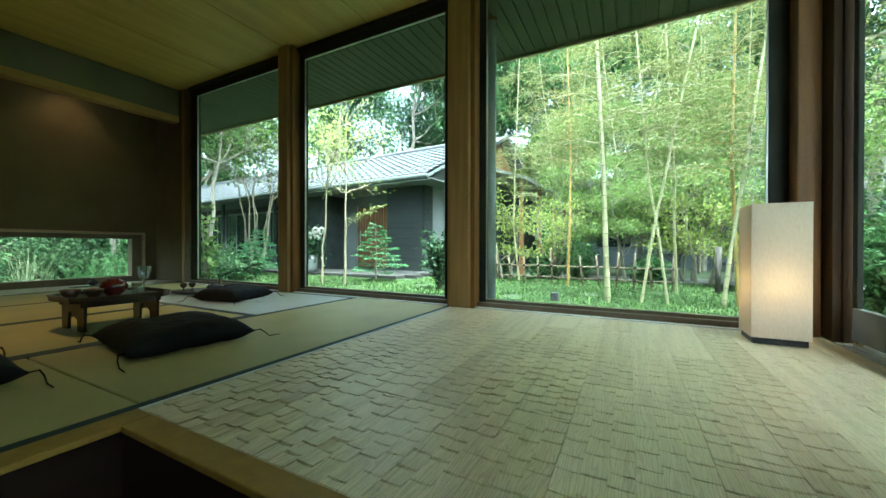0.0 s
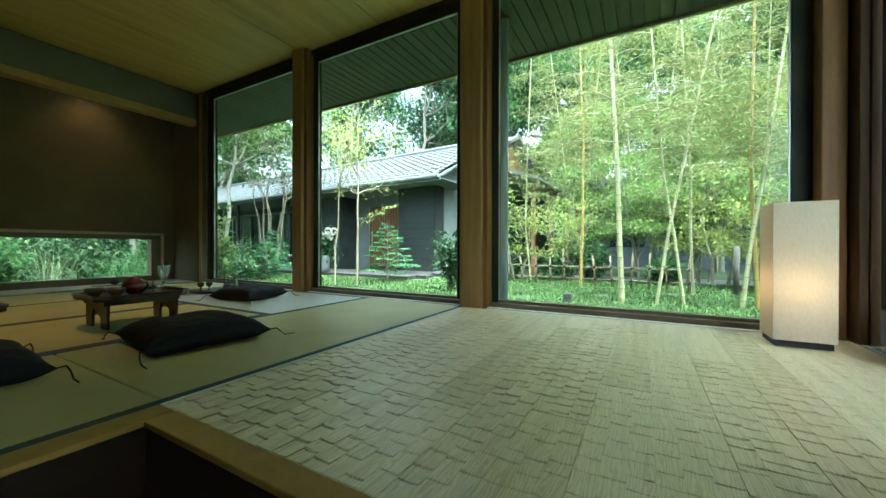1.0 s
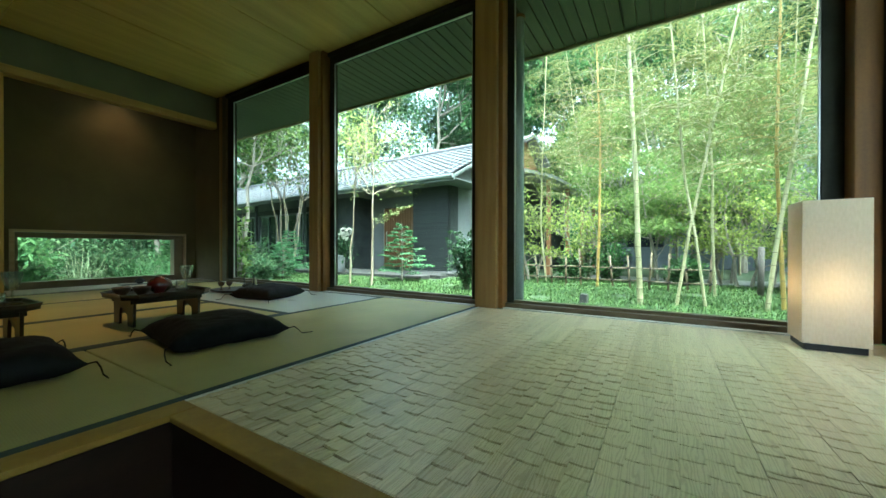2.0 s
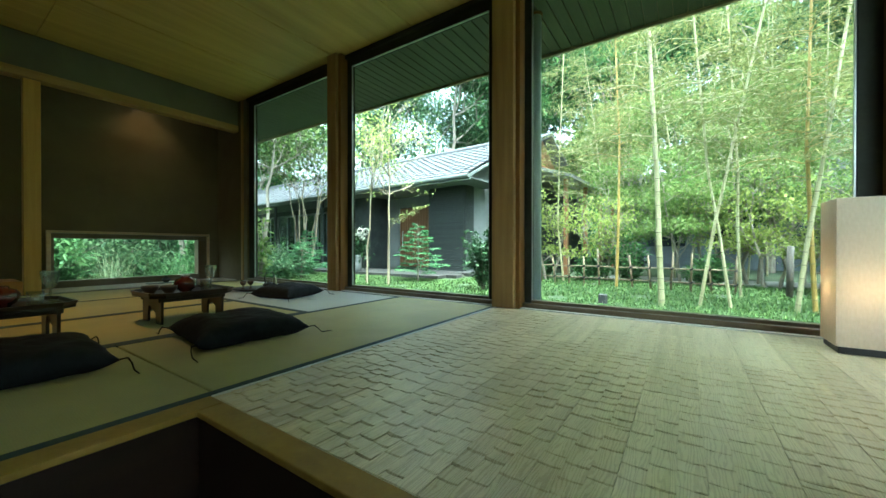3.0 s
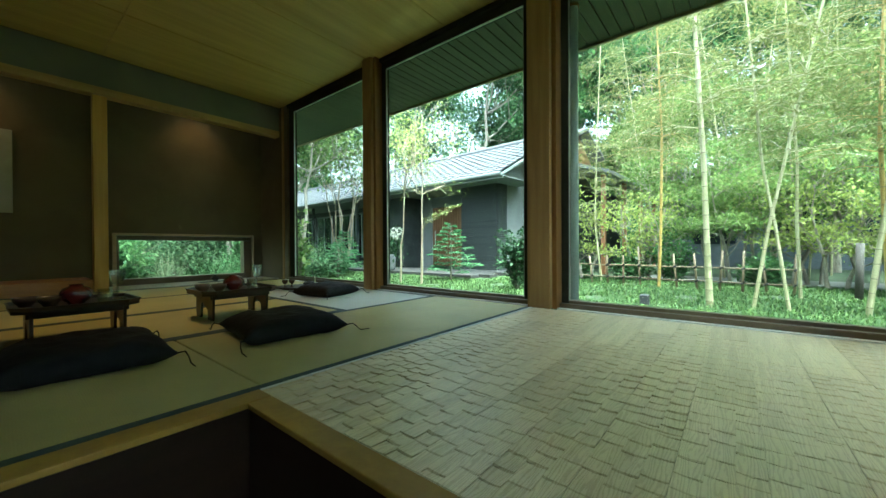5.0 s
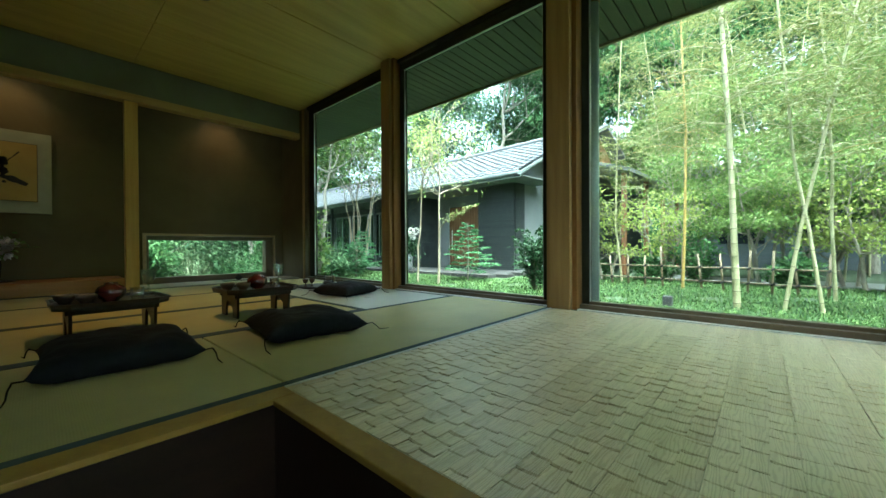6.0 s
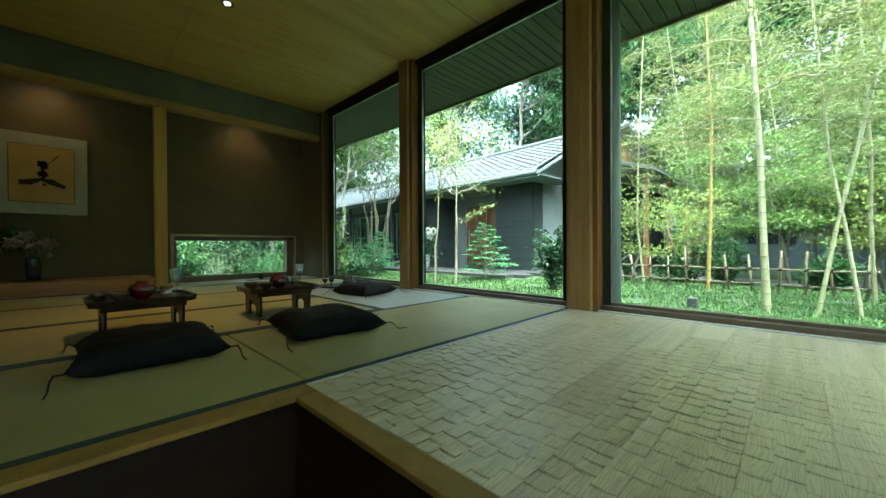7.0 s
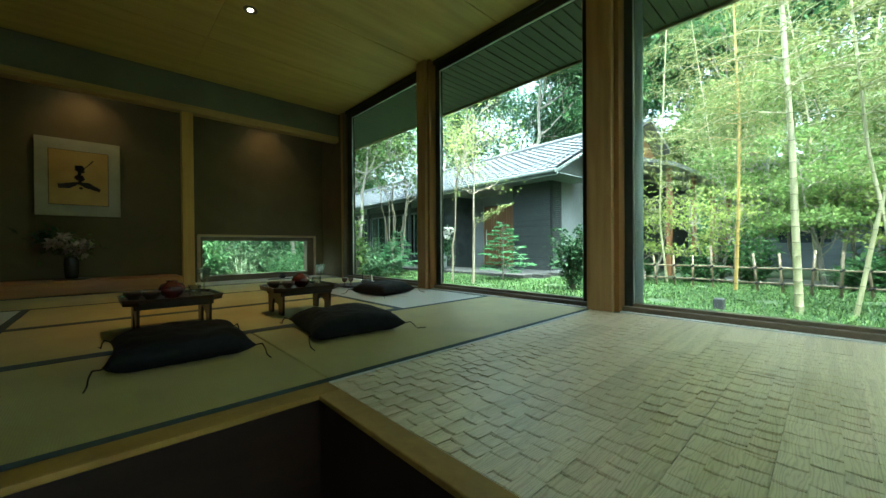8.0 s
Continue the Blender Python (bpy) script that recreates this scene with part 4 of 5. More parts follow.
# ---- bamboo fence ----
fence = stand("bamboo_fence", (0, 0, GZ), "low lashed fence of weathered bamboo poles", "fence")
CANE = surface("weathered bamboo pole", (0.088, 0.065, 0.034), (0.183, 0.139, 0.076), 0.6, (12, 12, 3), 50, 0.15, each=0.3)
CORD = plain("black palm cord", (0.012, 0.011, 0.01), 0.9)


def fence_run(a, b, n):
    a, b = Vector(a), Vector(b)
    d = (b - a).normalized()
    for h in (0.16, 0.39):
        part("rail", bamboo_rail(a - d * 0.1, b + d * 0.1, h), CANE, fence, smooth=True)
    for k in range(n + 1):
        p = a.lerp(b, k / n)
        lean_ = Vector((RND.uniform(-0.07, 0.07), RND.uniform(-0.02, 0.02), 0))
        top = RND.uniform(0.56, 0.76)
        pb = bmesh.new()
        tube(pb, [p + Vector((0, -0.022, -0.05)), p + Vector((0, -0.022, top)) + lean_], [0.019, 0.016], 8)
        part("post", pb, CANE, fence, smooth=True)
        for h in (0.16, 0.39):
            q = p + Vector((0, -0.012, h)) + lean_ * h / top
            part("lashing", tube(bmesh.new(), [q + Vector((-0.02, -0.02, -0.018)), q + Vector((0.02, -0.02, 0.018))], 0.016, 6), CORD, fence)


def bamboo_rail(a, b, h):
    bm = bmesh.new()
    pts, rad = [], []
    for k in range(13):
        p = a.lerp(b, k / 12) + Vector((0, 0, h + 0.006 * math.sin(k * 1.7)))
        for off, f in ((-0.01, 1.0), (0.0, 1.15), (0.01, 1.0)):
            pts.append(p + (b - a).normalized() * off)
            rad.append(0.012 * f)
    return tube(bm, pts, rad, 8)


fence_run((-1.75, 5.35, 0), (1.75, 5.05, 0), 12)
fence_run((2.75, 5.0, 0), (5.6, 4.7, 0), 8)
GATE_WOOD = surface("grey gate wood", (0.048, 0.042, 0.033), (0.090, 0.080, 0.065), 0.8, (14, 14, 3), 60, 0.3)
g = bmesh.new()
tube(g, [(2.35, 4.85, GZ - 0.05), (2.36, 4.85, GZ + 0.78)], 0.04, 12)
solid("gate_post", g, GATE_WOOD, "round weathered wooden gate post of the fence", "post", smooth=True)
st = bmesh.new()
box(st, (-0.05, -0.05, -0.02), (0.05, 0.05, 0.15), 0.012)
stb = solid("garden_light", st, surface("grey stone stub", (0.022, 0.024, 0.024), (0.044, 0.045, 0.044), 0.8, (9, 9, 9), 60, 0.3), "short square grey stone stub in the grass", "garden light")
stb.location = (0.197, 2.76, GZ)

# ---- bamboo stems seen through the big window ----
bamboo((0.84, 3.12, GZ), [(-0.03, 0, 0.74), (-0.06, 0, 1.74), (-0.15, 0, 3.47)], 0.04, CULM, 11, "thick pale green bamboo stem in the garden", 0.56, 62, 0.9, 56)
bamboo((1.234, 3.26, GZ), [(0.14, 0, 0.95), (0.316, 0, 1.93), (0.505, 0, 2.98)], 0.021, CULM, 12, "leaning pale bamboo stem in the garden", 0.55, 60, 0.7, 52)
bamboo((1.556, 3.26, GZ), [(-0.12, 0, 0.94), (-0.236, 0, 1.69), (-0.336, 0, 3.01)], 0.019, CULM, 13, "leaning slim bamboo stem in the garden", 0.55, 60, 0.7, 52)
bamboo((1.772, 4.55, GZ), [(-0.04, 0, 1.06), (-0.036, 0, 1.87), (-0.08, 0, 2.68)], 0.022, CULM, 14, "straight slim bamboo stem by the fence", 0.45, 50, 0.8, 52)
bamboo((2.152, 3.4, GZ), [(0.08, 0, 0.75), (0.2, 0, 1.65), (0.34, 0, 2.8)], 0.027, CULM, 15, "leaning pale bamboo stem in the garden", 0.5, 50, 0.7, 56)
bamboo((2.341, 3.54, GZ), [(-0.045, 0, 0.99), (-0.08, 0, 1.93), (-0.065, 0, 2.74)], 0.026, CULM_GOLD, 16, "golden yellow bamboo stem in the garden", 0.42, 56, 0.8, 56)
bamboo((0.037, 4.98, GZ), [(0.034, 0, 1.14), (0.048, 0, 2.66), (0.01, 0, 3.68)], 0.027, CULM_GOLD, 17, "golden yellow bamboo stem by the fence", 0.42, 64, 0.9, 56)
bamboo((-1.114, 5.72, GZ), [(-0.13, 0, 1.22), (-0.11, 0, 2.45), (-0.087, 0, 3.05)], 0.022, CULM, 18, "slim green bamboo stem behind the fence", 0.3, 60, 0.8, 56)
grove = [bamboo((-0.4, 8.2, GZ), [(0.1, 0, 1.5), (0.15, 0.1, 3.0), (0.3, 0.1, 4.5)], 0.022, CULM, 21, "green bamboo stem of the grove behind the fence", 0.30, 100, 1.3, 70),
         bamboo((0.9, 7.8, GZ), [(-0.1, 0, 1.5), (-0.1, 0.1, 3.0), (-0.3, 0.1, 4.6)], 0.022, CULM, 22, "green bamboo stem of the grove behind the fence", 0.26, 100, 1.3, 70)]
for k, (gx_, gy_) in enumerate(((2.3, 8.6), (3.5, 8.0), (4.7, 7.2), (1.4, 9.8), (5.8, 5.4), (-1.0, 9.6), (6.8, 8.2), (4.5, 2.7), (5.6, 3.9), (2.9, 10.4))):
    copy_thing(grove[k % 2], pose(gx_, gy_, GZ, 0, 0, 67 * k + 20))

# ---- trees by the other windows ----
yt = tree("young_tree", (-3.82, 3.03, GZ), 3.9, 1, 900, 0.075, 0.18, LEAF_FRESH, BARK_PALE, "slim young tree with pale trunk and light leaves", 31, 0.01, 0.6, 0.22, 0.024, spread=1.0)
brng = np.random.default_rng(77)
bb = bmesh.new()
limb = [Vector((0, 0, 1.10)), Vector((0.2, -0.03, 1.24)), Vector((0.45, -0.05, 1.33)), Vector((0.92, -0.06, 1.50))]
tube(bb, limb, [0.01, 0.008, 0.006, 0.003], 6, False)
part("low_branch", bb, BARK_PALE, yt)
bc = np.array([tuple(limb[i].lerp(limb[i + 1], brng.uniform(0, 1))) for i in brng.choice((1, 2, 2), 85)]) + brng.normal(0, 1, (85, 3)) * (0.06, 0.06, 0.03) + (0, 0, 0.02)
bl_ = new("branch_leaves", leaf_mesh("branch_leaves", bc, brng.normal(0, 0.5, (85, 3)) + (0.9, 0, 0.35), 0.085, 0.22, LEAF_BAMBOO, brng, droop=0.0))
bl_.parent = yt
tree("young_tree", (-4.40, 3.01, GZ), 3.7, 1, 750, 0.075, 0.18, LEAF_FRESH, BARK_PALE, "slim leaning young tree with pale trunk", 32, 0.04, 0.6, 0.22, 0.02, spread=1.0)
tree("clump_tree", (-8.7, 4.6, GZ), 5.2, 6, 5600, 0.11, 0.25, LEAF_MAPLE, BARK_PALE, "pale multi-stemmed tree before the house", 33, 0.1, 0.5, 0.25, 0.024)
tree("maple_tree", (-7.0, 2.2, GZ), 4.6, 2, 3400, 0.09, 0.4, LEAF_MAPLE, BARK, "spreading maple tree with fresh green leaves", 34, 0.1, 0.5, 0.3, 0.05)


for k, (mx, my, mh) in enumerate(((-1.5, 6.0, 1.9), (2.4, 6.3, 1.9), (3.1, 6.0, 1.95), (1.8, 6.7, 1.8), (-0.1, 7.4, 2.8), (1.1, 6.6, 2.7), (2.9, 7.4, 3.0), (0.7, 8.6, 3.4), (2.2, 7.0, 3.6), (3.6, 6.0, 3.4), (-0.5, 6.4, 1.9), (4.4, 3.9, 3.2), (1.6, 8.2, 4.2))):
    tree("garden_maple", (mx, my, GZ), mh, 2, 1700 if mh < 2 else 5600, 0.075, 0.28, LEAF_FRESH if mh < 2 else LEAF_MAPLE, BARK, "young maple with layered light green leaves", 120 + k, 0.12, 0.05, 0.16, 0.03, "young maples", 3, 0.1, 1.3)


def fir(at, height, seed):
    rng = np.random.default_rng(seed)
    ob = stand("young_fir", at, "small blue green fir with open layered branches", "tree")
    bm = bmesh.new()
    tube(bm, [(0, 0, -0.05), (0.01, 0, height * 0.5), (0, 0.01, height)], [0.022, 0.014, 0.004], 7)
    c, w = [], []
    for k in range(34):
        u = (k + rng.uniform(0, 1)) / 34
        z = height * (0.1 + 0.88 * u)
        a = k * 2.4 + rng.uniform(-0.4, 0.4)
        ln = height * 0.46 * (1 - u) ** 0.75 * rng.uniform(0.45, 1.3) + 0.05
        out = np.array([math.cos(a), math.sin(a), 0.0])
        side = np.array([-math.sin(a), math.cos(a), 0])
        bend = lambda s: z + ln * (0.42 * s - 0.30 * s * s)
        tube(bm, [(0, 0, z), tuple(out * ln * 0.5 + (0, 0, bend(0.5))), tuple(out * ln + (0, 0, bend(1.0)))], [0.006, 0.004, 0.002], 4, False)
        for s in np.linspace(0.2, 1, 20):
            for sg in (-1, 1):
                twig = (1 - s) * ln * 0.5 + 0.035
                for q in (0.25, 0.6, 0.95):
                    c.append(out * (ln * s + twig * q * 0.5) + side * sg * twig * q + (0, 0, bend(s) - 0.12 * twig * q + rng.normal(0, 0.006)))
                    w.append(out * 0.9 + side * sg * 0.8)
    part("trunk", bm, BARK, ob)
    fo = new("needles", leaf_mesh("needles", c, w, 0.068, 0.18, LEAF_FIR, rng, droop=0.1))
    fo.parent = ob
    return ob


fir((-3.86, 4.05, GZ), 1.3, 41)
fir((-7.6, 3.9, GZ), 1.25, 42)
fir((-6.6, 3.0, GZ), 0.9, 43)
shrub("camellia", (-1.86, 3.35, GZ), 0.34, 1.30, 1700, 0.085, 0.28, LEAF_DARK, "glossy dark green camellia bush", 51)
shrub("window_shrub", (-5.45, 1.35, GZ), 0.26, 1.35, 330, 0.12, 0.30, LEAF_MAPLE, "slender leafy bush close to the window", 52)
shrub("garden_shrub", (-7.0, 2.7, GZ), 0.55, 0.85, 2200, 0.12, 0.14, LEAF_DEEP, "dark feathery green garden bush", 53)
shrub("garden_shrub", (-6.3, 2.2, GZ), 0.35, 0.5, 1200, 0.11, 0.15, LEAF_DEEP, "low dark leafy garden bush", 54)
# Five bushes outside the east door, mostly unseen, are added to cut its daylight.
for k, (sx, sy, sr, sh) in enumerate(((-1.9, 6.2, 0.4, 0.5), (-0.7, 6.3, 0.4, 0.55), (0.1, 6.5, 0.5, 1.0), (1.5, 6.2, 0.4, 0.6), (3.5, 6.8, 0.8, 1.5), (4.6, 5.6, 0.9, 1.9), (3.7, 1.3, 0.7, 2.2), (4.0, 0.3, 0.8, 2.7), (4.2, -0.8, 0.8, 2.6), (4.3, -1.9, 0.8, 2.7), (4.9, -0.2, 0.9, 3.2), (3.6, 3.2, 0.6, 1.1), (-2.5, 6.4, 0.5, 1.3))):
    shrub("garden_shrub", (sx, sy, GZ), sr, sh, 3600 if sy < 6 else 1500, 0.1, 0.22, LEAF_TREE, "leafy green garden bush in the shade", 60 + k)

# flowering pot on the terrace
pot = stand("flower_pot", (-6.72, 4.85, GZ + 0.08), "tall pale pot with white hydrangea blooms", "flower pot")
part("pot", lathe(bmesh.new(), [(0, 0), (0.13, 0), (0.16, 0.12), (0.17, 0.36), (0.15, 0.46), (0.13, 0.47), (0.13, 0.44), (0, 0.42)], 24), surface("pale stoneware", (0.13, 0.135, 0.13), (0.2, 0.205, 0.2), 0.7, (5, 5, 5), 60, 0.1), pot, smooth=True)
prng = np.random.default_rng(71)
fc = prng.normal(0, 1, (700, 3)) * (0.16, 0.16, 0.2) + (0, 0, 0.72)
fl = new("foliage", leaf_mesh("foliage", fc, prng.normal(0, 1, (700, 3)), 0.12, 0.3, LEAF_DARK, prng))
fl.parent = pot
for k in range(11):
    c = Vector((prng.uniform(-0.3, 0.3), prng.uniform(-0.3, 0.2), prng.uniform(0.72, 1.15)))
    d = prng.normal(0, 1, (160, 3))
    d /= np.linalg.norm(d, axis=1, keepdims=True)
    bl = new("bloom", leaf_mesh("bloom", d * 0.075 + np.array(c), d, 0.04, 0.5, PETAL, prng, droop=0.0))
    bl.parent = pot
    tagged(bl, "round white bloom")

# beyond the low window: reeds, bushes, trunks, rocks
for at, sd, hh in (((-7.3, -0.35, GZ), 81, 0.95), ((-6.9, 0.35, GZ), 82, 0.8), ((-7.0, 0.75, GZ), 83, 0.7)):
    r = np.random.default_rng(sd)
    ob = stand("reed_grass", at, "arching clump of pale reed grass", "grass clump")
    fo = new("blades", blades("blades", r.normal(0, 0.09, (110, 3)) * (1, 1, 0), hh, 0.0035, LEAF_PALE if sd == 81 else LEAF_TREE, r, 1.7))
    fo.parent = ob
for k, (sx, sy, sr, sh) in enumerate(((-7.0, -1.2, 0.6, 1.0), (-8.2, -0.9, 0.9, 1.4), (-8.6, 0.3, 0.8, 1.1), (-7.6, 1.3, 0.6, 0.9), (-9.6, -0.4, 1.0, 1.7), (-9.4, 1.2, 0.9, 1.4), (-8.4, 1.9, 0.6, 1.0), (-10.5, 0.5, 1.1, 2.0))):
    shrub("garden_shrub", (sx, sy, GZ), sr, sh, 3400, 0.11, 0.22, LEAF_TREE if k in (0, 3, 6) else LEAF_DEEP, "leafy bush beyond the low window", 85 + k)
for k, (tx_, ty_) in enumerate(((-8.7, 1.35), (-9.0, 1.85), (-8.1, 1.75))):
    tree("garden_tree", (tx_, ty_, GZ), 6.0, 2, 3000, 0.12, 0.25, LEAF_TREE, BARK, "slender bare-stemmed tree beyond the low window", 140 + k, 0.05, 0.8, 0.3, 0.055, "slender trees")
for k, (rx_, ry_, rr) in enumerate(((-6.6, -0.75, 0.22), (-6.7, -0.4, 0.15), (-6.3, -1.0, 0.12))):
    rk = bmesh.new()
    bmesh.ops.create_icosphere(rk, subdivisions=3, radius=rr)
    for v in rk.verts:
        v.co *= 1 + 0.35 * noise.noise(v.co * 9 + Vector((k * 9, 0, 0)))
        v.co.z *= 0.6
    o = solid("rock", rk, STONE, "rounded grey garden rock", "rock", group="garden rocks", smooth=True)
    o.location = (rx_, ry_, GZ + 0.04)

# ---- woods round the garden ----
wood = [tree("forest_tree", (-9, 13, GZ), 11.0, 1, 15000, 0.2, 0.24, LEAF_DEEP, BARK, "tall leafy forest tree behind the garden", 91, 0.03, 0.1, 0.55, 0.14, "forest trees", 4),
        tree("forest_tree", (-2, 15.5, GZ), 12.0, 1, 15000, 0.2, 0.24, LEAF_TREE, BARK, "tall leafy forest tree behind the garden", 92, 0.03, 0.1, 0.55, 0.14, "forest trees", 4),
        tree("forest_tree", (3.2, 12.0, GZ), 8.5, 1, 13000, 0.17, 0.24, LEAF_MAPLE, BARK, "light green forest tree behind the garden", 93, 0.03, 0.05, 0.5, 0.11, "forest trees", 4)]
# The last four copies are added near the low window as backdrop and shade.
for k, (tx, ty) in enumerate(((-13.5, 12.5), (-17, 15), (-6, 17), (0.5, 18), (5.5, 16), (-0.7, 12.4), (8.5, 12), (11, 8), (9.5, 3.5), (9.5, -2.0), (-21, 10), (-16, 2.0), (-14.5, -1.0), (-14, -5), (-12.5, -4), (6.4, 10.5), (-10.5, 18), (12, 15), (-12.5, 3.6), (-4.6, 14.5), (-3.4, 17.0), (-3.0, 14.9), (0.3, 14.2), (1.9, 15.5), (-9.3, 1.9), (-9.9, 0.7), (-11.2, -0.6), (-8.6, -3.4))):
    copy_thing(wood[k % 3], pose(tx, ty, GZ, 0, 0, 71 * k + 15))
frng = np.random.default_rng(99)
fn = 80000
fa = frng.uniform(-0.7, math.pi + 0.9, fn)
fd = frng.uniform(24, 40, fn)
crest = 8.5 + 3.0 * np.sin(fa * 7) + 1.8 * np.sin(fa * 19 + 1) + 1.0 * np.sin(fa * 43)
fp = np.stack([np.cos(fa) * fd, np.sin(fa) * fd, GZ + crest * frng.uniform(0, 1, fn) ** 0.8], 1)
tagged(new("far_woods", leaf_mesh("far_woods", fp, frng.normal(0, 1, (fn, 3)), 0.6, 0.35, LEAF_TREE, frng)), "dense green woods far behind the garden", "woods", "", "stuff")

# deck outside the sliding door
deck = stand("deck", (0, 0, 0), "narrow tan wooden deck outside the sliding door", "deck", kind="structure")
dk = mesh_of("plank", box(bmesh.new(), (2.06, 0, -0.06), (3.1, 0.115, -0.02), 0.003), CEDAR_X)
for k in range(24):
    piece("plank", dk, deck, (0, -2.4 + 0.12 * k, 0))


# ---- things on the mats ----
def cushion(at, turn, size, seed):
    ob = stand("floor_cushion", at, "plump black floor cushion with corner ties on tatami", "floor cushion", "floor cushions", turn=turn)
    bm = bmesh.new()
    n = 26
    half = size / 2
    off = Vector((seed * 7.3, 1.7, 0))
    grid = {}
    for side in (1, -1):
        for i in range(n + 1):
            for j in range(n + 1):
                u, v = 2 * i / n - 1, 2 * j / n - 1
                edge = i in (0, n) or j in (0, n)
                if side < 0 and edge:
                    grid[side, i, j] = grid[1, i, j]
                    continue
                # sides bow inwards, corners stay sharp
                x = u * half * (1 - 0.10 * (1 - v * v) * abs(u) ** 3)
                y = v * half * (1 - 0.10 * (1 - u * u) * abs(v) ** 3)
                puff = ((1 - u ** 4) * (1 - v ** 4)) ** 0.5
                crease = 0.012 * noise.noise(Vector((x, y, side)) * 9 + off) + 0.010 * noise.noise(Vector((x * 2.0, y * 0.6, side)) * 26 + off)
                z = 0.036 + side * (0.066 if side > 0 else 0.05) * puff + crease * puff
                if side < 0:
                    z = max(z, 0.003)
                grid[side, i, j] = bm.verts.new((x, y, z))
        for i in range(n):
            for j in range(n):
                bm.faces.new([grid[side, a, b] for a, b in ((i, j), (i + 1, j), (i + 1, j + 1), (i, j + 1))])
    part("cover", bm, BLACK_CLOTH, ob, smooth=True)
    rr = random.Random(seed)
    for sx, sy in ((1, 1), (1, -1), (-1, 1), (-1, -1)):
        p = Vector((sx * half, sy * half, 0.036))
        d = Vector((sx, sy, 0)).normalized()
        s = Vector((-d.y, d.x, 0)) * rr.uniform(-0.5, 0.5)
        pts = [p - d * 0.01, p + d * 0.02 + Vector((0, 0, 0.006)), p + (d + s * 0.5) * 0.036 + Vector((0, 0, -0.01)), p + (d + s) * 0.05 + Vector((0, 0, -0.03)), p + (d + s * 1.6) * 0.085 + Vector((0, 0, -0.033))]
        part("tie", tube(bmesh.new(), pts, [0.0024, 0.0028, 0.0024, 0.0024, 0.0018], 6), BLACK_CLOTH, ob, "thin black corner tie", True)
    return ob


cushion((-0.71, -2.12, 0.001), -3, 0.45, 1)
cushion((-0.645, -1.44, 0.001), -8, 0.46, 2)
cushion((-1.68, -0.52, 0.001), 12, 0.40, 3)

TH = 0.162


def tray_table(at, turn=0.0):
    ob = stand("tray_table", at, "low dark lacquer tray table with arched legs on tatami", "tray table", "tray tables", turn=turn)
    a, b, c = 0.185, 0.205, 0.055
    out = [(-a + c, -b), (a - c, -b), (a, -b + c), (a, b - c), (a - c, b), (-a + c, b), (-a, b - c), (-a, -b + c)]
    part("top", prism(bmesh.new(), out, TH - 0.02, TH - 0.006, 0.002), LACQUER, ob)
    rim = bmesh.new()
    n = len(out)
    inner = [(x * 0.95, y * 0.955) for x, y in out]
    z0, z1 = TH - 0.0065, TH + 0.009
    ro = [[rim.verts.new((x * f, y * f, z)) for x, y in ring] for ring, z, f in ((out, z0, 1.0), (out, z1, 1.03), (inner, z1, 1.03), (inner, z0, 1.0))]
    for p, q in zip(ro, ro[1:] + ro[:1]):
        for k in range(n):
            rim.faces.new((p[k], p[(k + 1) % n], q[(k + 1) % n], q[k]))
    part("rim", rim, LACQUER, ob, "slightly flared lacquer rim")
    for x in (-0.13, 0.118):
        part("apron", box(bmesh.new(), (x, -0.165, TH - 0.045), (x + 0.012, 0.165, TH - 0.0205), 0.002), LACQUER, ob)
    for y in (-0.155, 0.143):
        bm = bmesh.new()
        h = TH - 0.021
        pts = [(-0.128, 0.0), (-0.058, 0.0), (-0.055, 0.055)]
        pts += [(-0.055 * math.cos(k * math.pi / 12), 0.055 + 0.05 * math.sin(k * math.pi / 12)) for k in range(1, 12)]
        pts += [(0.055, 0.055), (0.058, 0.0), (0.128, 0.0), (0.135, h), (-0.135, h)]
        # closed outline of a legged panel with an arch cut out
        lo = [bm.verts.new((x, y, z)) for x, z in pts]
        hi = [bm.verts.new((x, y + 0.012, z)) for x, z in pts]
        bm.faces.new(lo)
        bm.faces.new(hi[::-1])
        for k in range(len(pts)):
            q = (k + 1) % len(pts)
            bm.faces.new((lo[k], lo[q], hi[q], hi[k]))
        bmesh.ops.triangulate(bm, faces=[f for f in bm.faces if len(f.verts) > 4], ngon_method="EAR_CLIP")
        part("leg_panel", bm, LACQUER, ob, "arched leg panel")
    return ob


T1, T2 = (-1.335, -2.085), (-1.335, -1.405)
tt = tray_table((*T2, 0.001))
copy_thing(tt, pose(*T1, 0.001, 0, 0, 2))

RED_LACQ = surface("red lacquer", (0.075, 0.009, 0.006), (0.15, 0.02, 0.012), 0.15, (9, 9, 9), 40, 0.02, coat=0.8)
BROWN_BOWL = surface("brown wooden bowl", (0.045, 0.026, 0.014), (0.10, 0.06, 0.032), 0.4, (20, 20, 6), 60, 0.08)
CRYSTAL = pane_skin("cut crystal", 0.24, 0.7, 0.12)


